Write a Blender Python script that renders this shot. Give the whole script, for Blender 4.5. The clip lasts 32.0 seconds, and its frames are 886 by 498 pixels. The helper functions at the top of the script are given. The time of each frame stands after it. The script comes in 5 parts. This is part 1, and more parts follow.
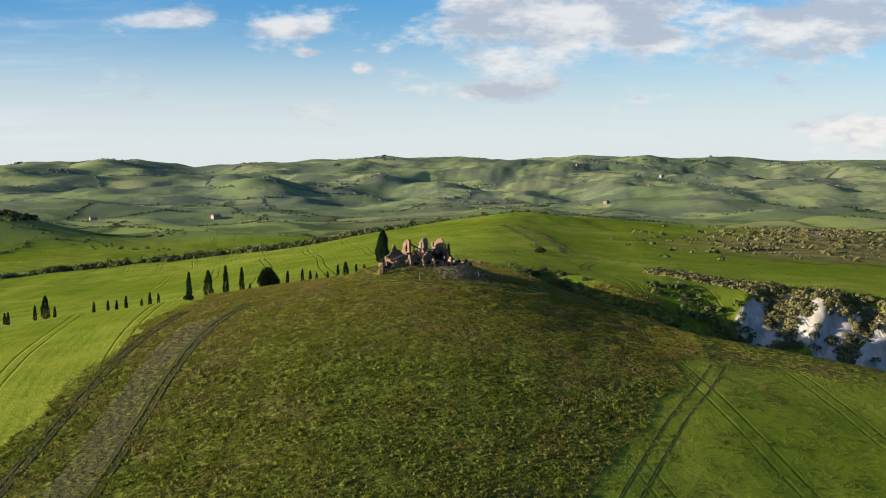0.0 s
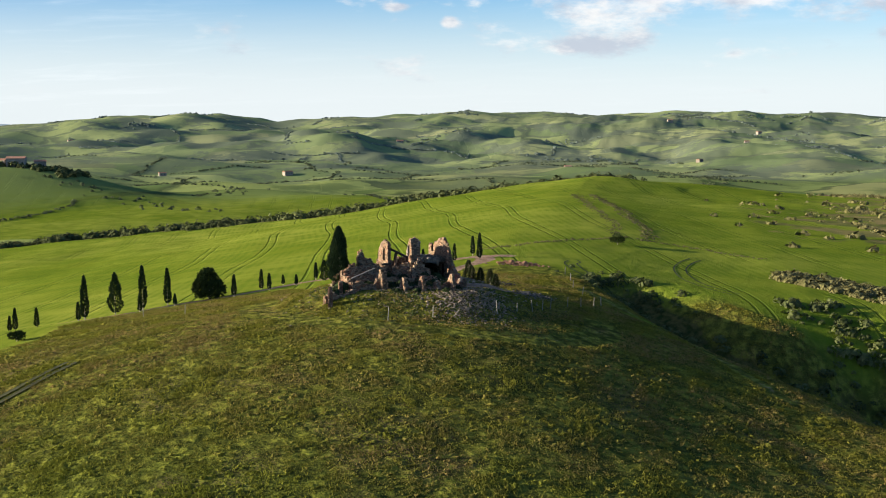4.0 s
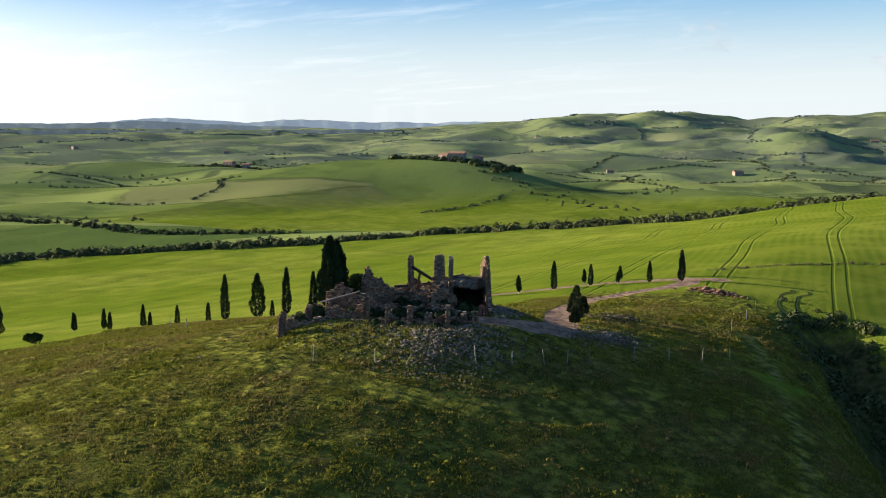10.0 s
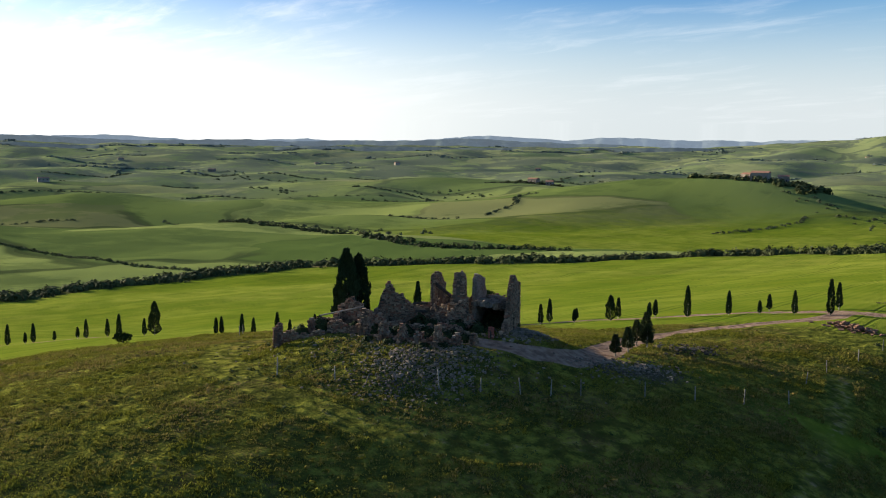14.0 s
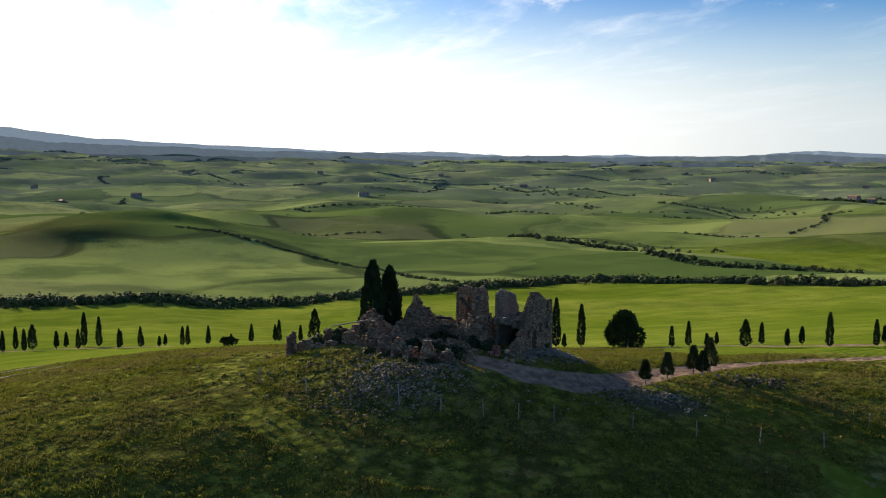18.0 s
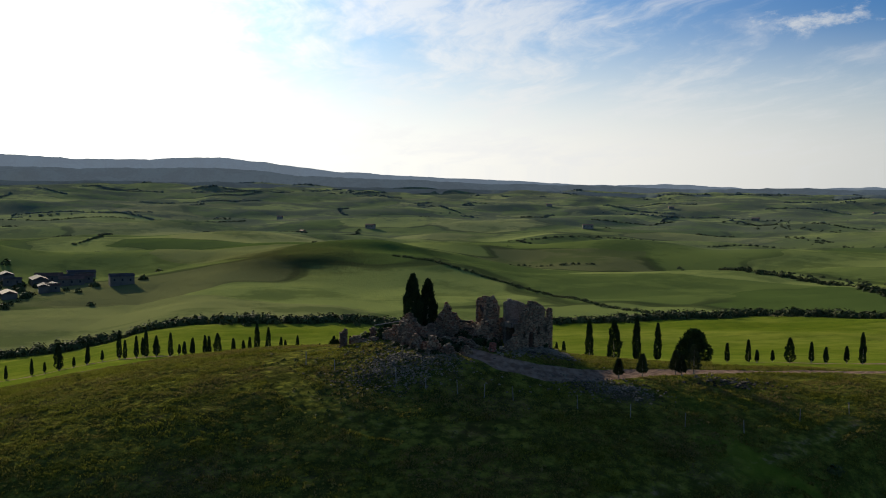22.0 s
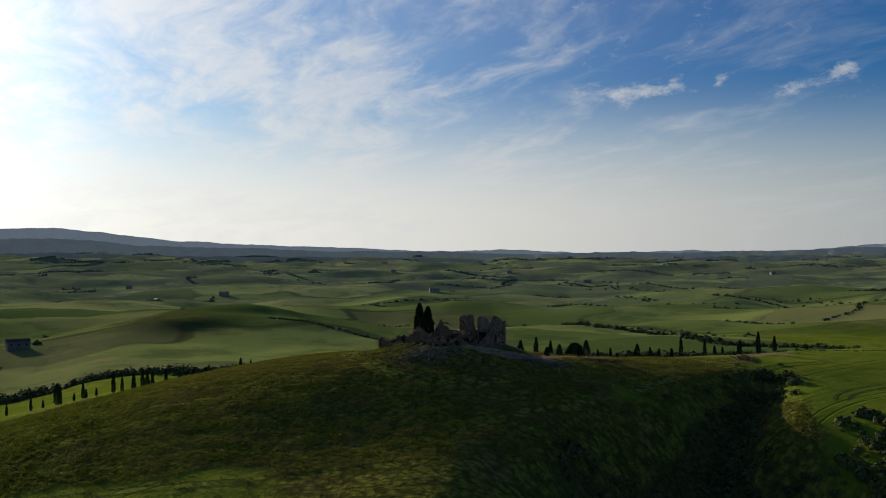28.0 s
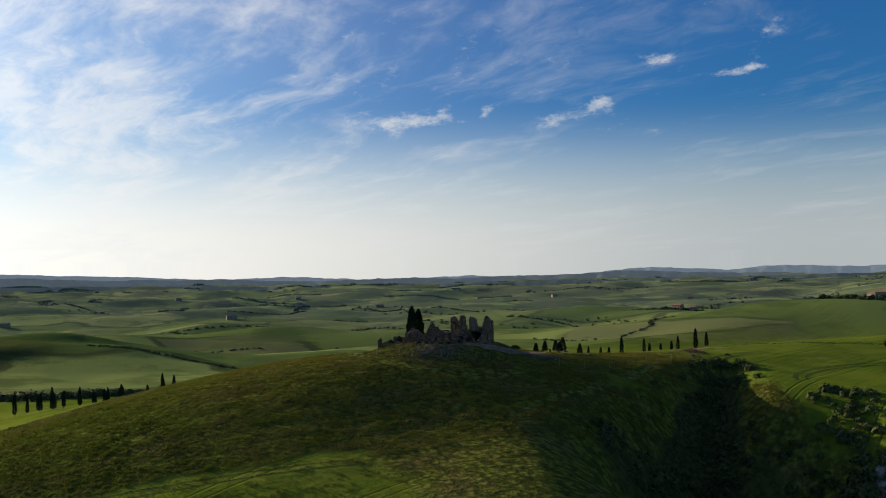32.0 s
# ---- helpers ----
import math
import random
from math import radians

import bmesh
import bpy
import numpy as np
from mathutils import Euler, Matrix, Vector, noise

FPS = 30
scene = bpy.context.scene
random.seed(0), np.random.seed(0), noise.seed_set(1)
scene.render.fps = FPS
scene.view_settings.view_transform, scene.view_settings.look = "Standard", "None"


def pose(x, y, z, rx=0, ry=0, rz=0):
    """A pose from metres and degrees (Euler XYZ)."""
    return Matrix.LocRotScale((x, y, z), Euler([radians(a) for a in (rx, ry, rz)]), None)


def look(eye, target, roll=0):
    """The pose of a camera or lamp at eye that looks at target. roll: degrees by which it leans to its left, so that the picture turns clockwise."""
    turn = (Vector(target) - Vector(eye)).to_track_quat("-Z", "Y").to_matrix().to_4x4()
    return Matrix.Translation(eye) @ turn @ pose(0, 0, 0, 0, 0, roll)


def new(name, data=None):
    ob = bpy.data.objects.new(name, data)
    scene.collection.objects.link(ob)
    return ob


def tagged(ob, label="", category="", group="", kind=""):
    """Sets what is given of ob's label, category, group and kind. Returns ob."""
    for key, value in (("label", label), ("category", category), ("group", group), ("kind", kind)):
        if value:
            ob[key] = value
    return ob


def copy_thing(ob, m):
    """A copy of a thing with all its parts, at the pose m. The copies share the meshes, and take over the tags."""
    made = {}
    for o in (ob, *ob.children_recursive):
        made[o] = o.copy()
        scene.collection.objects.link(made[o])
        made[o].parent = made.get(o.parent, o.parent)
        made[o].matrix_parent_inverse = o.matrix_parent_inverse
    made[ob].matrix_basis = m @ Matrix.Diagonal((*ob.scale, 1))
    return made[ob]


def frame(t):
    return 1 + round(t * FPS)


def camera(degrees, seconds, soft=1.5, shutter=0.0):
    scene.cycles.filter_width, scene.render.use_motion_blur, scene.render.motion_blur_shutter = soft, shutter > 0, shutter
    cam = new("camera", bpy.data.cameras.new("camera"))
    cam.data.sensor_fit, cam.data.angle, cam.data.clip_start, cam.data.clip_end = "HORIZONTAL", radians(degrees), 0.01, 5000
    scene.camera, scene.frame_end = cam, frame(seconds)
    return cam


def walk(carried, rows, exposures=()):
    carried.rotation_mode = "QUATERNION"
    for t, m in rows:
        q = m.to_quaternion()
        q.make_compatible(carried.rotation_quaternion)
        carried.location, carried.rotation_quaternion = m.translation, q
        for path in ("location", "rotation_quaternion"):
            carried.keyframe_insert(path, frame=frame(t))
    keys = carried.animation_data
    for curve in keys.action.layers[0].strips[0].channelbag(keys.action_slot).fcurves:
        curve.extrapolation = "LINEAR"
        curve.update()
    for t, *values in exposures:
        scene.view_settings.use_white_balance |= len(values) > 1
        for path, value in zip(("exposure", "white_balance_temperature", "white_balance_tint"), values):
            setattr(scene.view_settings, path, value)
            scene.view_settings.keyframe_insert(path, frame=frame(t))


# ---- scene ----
cam = camera(43.57, 32.0, soft=1.0)


def heading(eye, turn, tilt, roll):
    """The camera's pose: turn in degrees to the left of north (+y), tilt upwards, roll."""
    a, b = radians(turn), radians(tilt)
    way = Vector((-math.sin(a) * math.cos(b), math.cos(a) * math.cos(b), math.sin(b)))
    return look(eye, Vector(eye) + way, roll)


# seconds, the camera's place, its turn, tilt and roll
PATH = [
    (0, (28.80, -206.48, 17.68), 6.97, -3.75, -0.22),
    (0.5, (26.67, -193.20, 17.33), 6.89, -3.88, -0.07),
    (1, (25.40, -180.91, 17.14), 7.00, -4.05, 0.03),
    (1.5, (24.86, -169.31, 17.11), 7.27, -4.27, 0.09),
    (2, (24.84, -158.56, 17.19), 7.72, -4.52, 0.13),
    (2.5, (25.14, -148.46, 17.29), 8.33, -4.80, 0.19),
    (3, (25.78, -139.06, 17.48), 9.13, -5.14, 0.22),
    (3.5, (26.76, -130.07, 17.79), 10.15, -5.58, 0.11),
    (4, (27.95, -120.78, 17.99), 11.48, -6.03, 0.02),
    (4.5, (30.22, -112.37, 17.98), 13.49, -6.33, 0.01),
    (5, (32.26, -104.38, 17.84), 15.67, -6.57, 0.03),
    (5.5, (33.10, -96.49, 17.75), 17.48, -6.94, 0.05),
    (6, (35.99, -95.13, 17.63), 19.41, -6.85, 0.09),
    (7, (41.79, -91.89, 17.52), 23.39, -6.69, 0.24),
    (8, (47.39, -87.92, 17.36), 27.52, -6.48, 0.32),
    (9, (52.40, -83.42, 17.23), 31.61, -6.33, 0.37),
    (10, (57.00, -78.56, 17.19), 35.74, -6.19, 0.36),
    (11, (61.23, -73.40, 17.10), 39.91, -6.01, 0.43),
    (12, (65.24, -68.13, 16.99), 44.07, -5.83, 0.60),
    (13, (68.95, -62.95, 16.83), 48.18, -5.60, 0.67),
    (14, (72.01, -57.36, 16.76), 52.31, -5.40, 0.64),
    (14.5, (73.63, -54.63, 16.73), 54.37, -5.32, 0.63),
    (15.5, (77.00, -49.20, 16.70), 58.55, -5.13, 0.44),
    (16.5, (79.65, -43.55, 16.66), 62.73, -4.96, 0.37),
    (17, (80.44, -40.58, 16.61), 64.80, -4.90, 0.48),
    (18, (81.80, -34.68, 16.52), 68.93, -4.72, 0.45),
    (19, (82.80, -28.80, 16.52), 73.02, -4.59, 0.21),
    (20, (83.39, -22.71, 16.39), 77.31, -4.47, 0.36),
    (20.5, (83.68, -20.28, 16.34), 79.11, -4.45, 0.37),
    (21, (83.75, -18.42, 16.29), 80.51, -4.40, 0.37),
    (21.5, (94.93, -19.59, 16.41), 81.04, -3.76, 0.41),
    (22, (107.71, -21.48, 16.82), 81.18, -3.13, 0.42),
    (22.5, (122.80, -24.16, 17.50), 81.04, -2.46, 0.30),
    (23, (139.90, -27.50, 18.16), 80.75, -1.85, 0.16),
    (23.5, (155.60, -30.50, 18.47), 80.61, -1.32, 0.14),
    (24, (166.60, -32.95, 18.49), 80.34, -0.87, 0.14),
    (24.5, (169.00, -34.93, 18.39), 79.87, -0.62, 0.14),
    (25, (169.17, -36.89, 18.44), 79.24, -0.47, 0.07),
    (25.5, (169.36, -39.26, 18.63), 78.46, -0.41, -0.09),
    (26.5, (172.37, -46.86, 17.89), 76.30, -0.15, -0.28),
    (27.5, (176.54, -55.84, 16.63), 73.88, 0.18, -0.33),
    (28, (178.11, -60.10, 16.15), 72.71, 0.34, -0.33),
    (29, (180.10, -70.61, 15.24), 69.87, 0.65, -0.55),
    (30, (181.36, -82.02, 14.35), 66.86, 0.96, -0.71),
    (31, (180.11, -92.11, 13.39), 63.95, 1.32, -0.83),
    (32, (175.83, -101.33, 12.52), 60.97, 1.64, -1.05),
]
EXPOSURE = [(0, 1.54), (6, 1.86), (10, 1.80), (13, 1.64), (20.5, 1.18), (24, 0.40), (28, 0.50), (32, 0.84)]
walk(cam, [(t, heading(eye, turn, tilt, roll)) for t, eye, turn, tilt, roll in PATH], EXPOSURE)

# ---- sky and sun ----
SUN_TURN, SUN_UP = 107.0, 12.5   # degrees left of north, above the horizon
a, b = radians(SUN_TURN), radians(SUN_UP)
SUN_WAY = Vector((-math.sin(a) * math.cos(b), math.cos(a) * math.cos(b), math.sin(b)))

sun = new("sun", bpy.data.lights.new("sun", "SUN"))
sun.data.energy, sun.data.angle, sun.data.color = 5.0, radians(0.6), (1.0, 0.88, 0.68)
sun.matrix_world = look(SUN_WAY * 500, (0, 0, 0))


class Nodes:
    """Short ways to add nodes and links to one tree."""

    def __init__(self, tree):
        self.t = tree
        tree.nodes.clear()

    def add(self, kind, **values):
        n = self.t.nodes.new(kind)
        for key, v in values.items():
            self.put(n.inputs[key.replace("_", " ")], v)
        return n

    def put(self, socket, v):
        if isinstance(v, bpy.types.NodeSocket):
            self.t.links.new(v, socket)
        else:
            socket.default_value = v

    def math(self, op, x, y=0.0, z=0.0, clamp=False):
        n = self.t.nodes.new("ShaderNodeMath")
        n.operation, n.use_clamp = op, clamp
        for k, v in enumerate((x, y, z)):
            self.put(n.inputs[k], v)
        return n.outputs[0]

    def vec(self, op, x, y=(0, 0, 0), scale=1.0):
        n = self.t.nodes.new("ShaderNodeVectorMath")
        n.operation = op
        self.put(n.inputs[0], x)
        self.put(n.inputs[3 if op == "SCALE" else 1], scale if op == "SCALE" else y)
        return n.outputs["Value"] if op in ("DOT_PRODUCT", "LENGTH") else n.outputs["Vector"]

    def mix(self, fac, x, y, blend="MIX"):
        n = self.t.nodes.new("ShaderNodeMix")
        n.data_type, n.blend_type = "RGBA", blend
        for k, v in ((0, fac), (6, x), (7, y)):
            if not isinstance(v, bpy.types.NodeSocket) and k and len(v) == 3:
                v = (*v, 1)
            self.put(n.inputs[k], v)
        return n.outputs[2]

    def noise(self, where, scale, detail=4.0, rough=0.55, kind="FBM"):
        n = self.t.nodes.new("ShaderNodeTexNoise")
        n.noise_type = kind
        self.put(n.inputs["Vector"], where)
        n.inputs["Scale"].default_value, n.inputs["Detail"].default_value, n.inputs["Roughness"].default_value = scale, detail, rough
        return n.outputs["Fac"]

    def ramp(self, x, lo, hi, smooth=True):
        n = self.t.nodes.new("ShaderNodeMapRange")
        n.interpolation_type = "SMOOTHSTEP" if smooth else "LINEAR"
        self.put(n.inputs[0], x)
        self.put(n.inputs[1], lo)
        self.put(n.inputs[2], hi)
        return n.outputs[0]


def make_sky():
    world = bpy.data.worlds.new("sky")
    scene.world = world
    world.use_nodes = True
    n = Nodes(world.node_tree)
    way = n.add("ShaderNodeTexCoord").outputs["Generated"]
    sky = n.add("ShaderNodeTexSky")
    sky.sky_type, sky.sun_disc = "NISHITA", False
    sky.sun_elevation, sky.sun_rotation = radians(SUN_UP), radians(-SUN_TURN)
    sky.air_density, sky.dust_density, sky.ozone_density = 1.0, 0.5, 2.0
    part_xyz = n.add("ShaderNodeSeparateXYZ", Vector=way)
    up = n.math("MAXIMUM", part_xyz.outputs["Z"], 0.02)
    flat = n.vec("SCALE", way, scale=n.math("DIVIDE", 1.0, n.math("ADD", up, 0.09)))
    flat = n.vec("MULTIPLY", flat, (1.0, 1.0, 0.0))
    near_sun = n.math("MAXIMUM", n.vec("DOT_PRODUCT", way, tuple(SUN_WAY)), 0.0)
    glow = n.math("ADD", n.math("MULTIPLY", n.math("POWER", near_sun, 42.0), 1.5),
                  n.math("MULTIPLY", n.math("POWER", near_sun, 6.0), 0.60))
    # thin streaked cloud, and heaped clouds in the north
    bent = n.vec("ADD", flat, n.vec("SCALE", n.add("ShaderNodeTexNoise", Vector=flat, Scale=1.3, Detail=3.0).outputs["Color"], scale=0.5))
    facing = n.vec("DOT_PRODUCT", way, tuple(SUN_WAY))
    cover = n.math("MULTIPLY", n.ramp(facing, 0.72, 0.97), 0.13)
    streak = n.ramp(n.math("ADD", n.noise(n.vec("MULTIPLY", bent, (0.75, 2.0, 1.0)), 1.5, 8.0, 0.62), cover), 0.47, 0.76)
    fibre = n.noise(n.vec("MULTIPLY", bent, (1.2, 5.0, 1.0)), 3.0, 6.0, 0.65)
    streak = n.math("MULTIPLY", streak, n.math("ADD", 0.45, n.math("MULTIPLY", fibre, 1.1)), clamp=True)
    ahead = n.math("MAXIMUM", part_xyz.outputs["Y"], 0.05)
    aside = n.math("DIVIDE", part_xyz.outputs["X"], ahead)
    lift = n.math("DIVIDE", part_xyz.outputs["Z"], ahead)
    total = 0.0
    for cx, cz, wx, wz in ((-0.01, 0.136, 0.15, 0.036), (0.23, 0.130, 0.07, 0.026), (-0.085, 0.076, 0.060, 0.009), (0.25, 0.042, 0.07, 0.012), (-0.27, 0.136, 0.035, 0.012),
                           (-0.247, 0.113, 0.012, 0.004), (-0.198, 0.099, 0.009, 0.005), (-0.38, 0.145, 0.05, 0.010)):
        q = n.math("ADD", n.math("POWER", n.math("ABSOLUTE", n.math("DIVIDE", n.math("SUBTRACT", aside, cx), wx)), 2.0),
                   n.math("POWER", n.math("ABSOLUTE", n.math("DIVIDE", n.math("SUBTRACT", lift, cz), wz)), 2.0))
        total = n.math("ADD", total, n.math("EXPONENT", n.math("MULTIPLY", q, -1.0)))
    puff = n.noise(n.vec("MULTIPLY", way, (1.0, 1.0, 2.6)), 14.0, 8.0, 0.6)
    heap = n.ramp(n.math("ADD", n.math("MULTIPLY", total, 0.6), n.math("MULTIPLY", n.math("SUBTRACT", puff, 0.5), 1.5)), 0.10, 0.44)
    north = n.ramp(part_xyz.outputs["Y"], 0.80, 0.97)
    heap = n.math("MULTIPLY", heap, north)
    shade = n.ramp(n.noise(n.vec("ADD", n.vec("MULTIPLY", way, (1.0, 1.0, 2.6)), (0.0, 0.0, 0.06)), 14.0, 6.0, 0.6), 0.4, 0.62)
    # small torn clouds in the north-west
    turn_left = n.math("MULTIPLY", n.math("ARCTAN2", n.math("MULTIPLY", part_xyz.outputs["X"], -1.0), part_xyz.outputs["Y"]), 57.2958)
    raised = n.math("MULTIPLY", n.math("ARCSINE", part_xyz.outputs["Z"]), 57.2958)
    torn = 0.0
    for ct, cu, wt, wu in ((63.4, 8.1, 2.4, 0.45), (55.0, 8.2, 1.2, 0.5), (52.9, 8.9, 1.0, 0.35), (49.5, 10.9, 0.8, 0.3), (45.5, 10.2, 1.4, 0.3), (58.8, 8.5, 0.4, 0.3)):
        q = n.math("ADD", n.math("POWER", n.math("ABSOLUTE", n.math("DIVIDE", n.math("SUBTRACT", turn_left, ct), wt)), 2.0),
                   n.math("POWER", n.math("ABSOLUTE", n.math("DIVIDE", n.math("SUBTRACT", n.math("ADD", raised, n.math("MULTIPLY", n.math("SUBTRACT", turn_left, ct), 0.16)), cu), wu)), 2.0))
        torn = n.math("ADD", torn, n.math("EXPONENT", n.math("MULTIPLY", q, -1.0)))
    wisp = n.noise(n.vec("ADD", n.vec("MULTIPLY", way, (1.0, 1.0, 2.2)), n.vec("SCALE", bent, scale=0.05)), 26.0, 9.0, 0.68)
    torn = n.ramp(n.math("ADD", n.math("MULTIPLY", torn, 0.8), n.math("MULTIPLY", n.math("SUBTRACT", wisp, 0.5), 3.2)), 0.3, 1.15)
    west = n.math("MULTIPLY", n.ramp(turn_left, 42.0, 45.0), n.ramp(raised, 7.0, 8.0))
    torn = n.math("MULTIPLY", torn, west)
    toward = n.ramp(facing, -0.25, 0.95, False)
    deep = n.math("MULTIPLY", n.math("MULTIPLY", n.ramp(facing, 0.93, 0.70), n.ramp(facing, 0.15, 0.45)), n.ramp(up, 0.07, 0.15))
    reach = n.math("ADD", 0.152, n.math("MULTIPLY", toward, 0.015))
    veil = n.math("SUBTRACT", 1.0, n.ramp(up, 0.025, reach))
    streak = n.math("MULTIPLY", streak, n.math("SUBTRACT", 1.0, n.math("MULTIPLY", north, 0.8)))
    colour = n.mix(1.0, sky.outputs[0], n.mix(toward, (0.052, 0.100, 0.146), (0.008, 0.047, 0.098)), "MULTIPLY")
    colour = n.mix(n.math("MULTIPLY", deep, 0.62), colour, n.mix(1.0, colour, (0.20, 0.58, 0.78), "MULTIPLY"))
    colour = n.mix(n.math("MULTIPLY", veil, 0.92), colour, n.mix(n.ramp(toward, 0.55, 1.0), (0.555, 0.590, 0.605), (1.02, 0.98, 0.92)))
    colour = n.mix(n.math("MULTIPLY", streak, n.math("ADD", 0.22, n.math("MULTIPLY", n.ramp(facing, 0.55, 0.97), 0.5))), colour, (0.80, 0.82, 0.84))
    colour = n.mix(n.math("MULTIPLY", torn, 0.75), colour, (0.74, 0.77, 0.80))
    colour = n.mix(n.math("MULTIPLY", heap, 0.85), colour, n.mix(shade, (0.66, 0.64, 0.62), (0.36, 0.39, 0.45)))
    # sky above the camera's view is brightened to lift the shaded ground
    colour = n.mix(n.math("MULTIPLY", n.ramp(up, 0.28, 0.7), 0.6), colour, n.mix(1.0, colour, (2.0, 2.0, 2.0), "MULTIPLY"))
    bright = n.mix(1.0, colour, n.mix(1.0, (1.0, 0.95, 0.86), glow, "MULTIPLY"), "ADD")
    back = n.add("ShaderNodeBackground", Color=bright, Strength=0.47)
    n.t.links.new(back.outputs[0], n.add("ShaderNodeOutputWorld").inputs[0])


make_sky()

# ---- the lie of the land ----


def step(lo, hi, x):
    t = np.clip((x - lo) / (hi - lo), 0, 1)
    return t * t * (3 - 2 * t)


def waves(x, y, size, seed, octaves=4):
    """Smooth rolling noise in -1 to 1, from turned sine waves."""
    rng = np.random.RandomState(seed)
    total, amp, weight = 0.0 * x, 1.0, 0.0
    for k in range(octaves):
        for j in range(3):
            a, p, q = rng.uniform(0, 6.283), rng.uniform(0, 6.283), rng.uniform(0.8, 1.3)
            w = 6.283 / size * q
            bend = 0.9 * np.sin((y * math.cos(a) - x * math.sin(a)) * w * 0.63 + p * 1.7)
            total = total + amp * np.sin((x * math.cos(a) + y * math.sin(a)) * w + p + bend)
        weight += amp * 1.7
        amp, size = amp * 0.5, size * 0.47
    return total / weight


def from_line(x, y, pts):
    """Distance to a line of points, and how far along it (0 to 1)."""
    best, along = np.full(np.shape(x), 1e9), np.zeros(np.shape(x))
    n = len(pts) - 1
    for k in range(n):
        (ax, ay), (bx, by) = pts[k], pts[k + 1]
        dx, dy = bx - ax, by - ay
        t = np.clip(((x - ax) * dx + (y - ay) * dy) / (dx * dx + dy * dy), 0, 1)
        d = np.hypot(x - ax - t * dx, y - ay - t * dy)
        along = np.where(d < best, (k + t) / n, along)
        best = np.minimum(best, d)
    return best, along


CREST_Y = [-260, -160, -110, -85, -70, -55, -40, -30, -20, -10, 5, 15, 30, 50, 120, 250, 330, 370, 420, 500, 620]
CREST_Z = [-28, -21, -15.5, -11.8, -8.6, -4.9, -2.3, -1.4, -0.5, 0.2, 0.2, -1.2, -2.5, -2.6, -2.0, -0.6, -0.2, -2.0, -14, -33, -44]
SKY_TURN = [-60, -30, -10, -2, 6, 14, 20, 23, 28, 32, 36, 38, 43, 46, 50, 54, 58, 68, 74, 78, 87, 93, 100, 106, 112, 120, 140, 180, 240, 300]
SKY_UP = [0.5, 0.55, 0.8, 0.95, 0.95, 0.9, 0.5, 0.85, 0.8, 0.45, 0.25, 0.35, 0.4, 0.15, 0.42, 0.2, 0.1, 0.15, 0.25, 0.4, 0.8, 1.45, 1.3, 1.6, 2.2, 1.9, 1.2, 0.8, 0.8, 0.7]
GULLY = [(17, 48), (26, 37), (36, 25), (47, 12), (60, 2), (92, -4), (140, 12), (200, 50)]
STREAM = [(-430, -900), (-330, -420), (-298, -120), (-306, -40), (-330, 80), (-358, 190), (-300, 255), (-247, 312), (-150, 342), (-60, 362), (10, 372)]
LANE = [(-330, -330), (-230, -170), (-165, -72), (-153, -56), (-112, -24), (-79, 4), (-54, 26), (-41, 34.5), (-30, 43), (-19.5, 51), (-11.5, 57), (-3, 60), (2, 61)]
ROAD = [(2.9, -4), (6.4, -2.4), (9.4, -0.6), (9.9, 3), (8.0, 8), (4.4, 14), (-0.2, 22), (-3.2, 30), (-4.6, 38), (-3.6, 45), (-1.8, 51), (-0.8, 56), (-2, 60)]
CLAY = [(64, 45), (74, 37), (94, 32), (104, 30)]
BASIN = [(58, 24), (80, 14), (104, 8)]


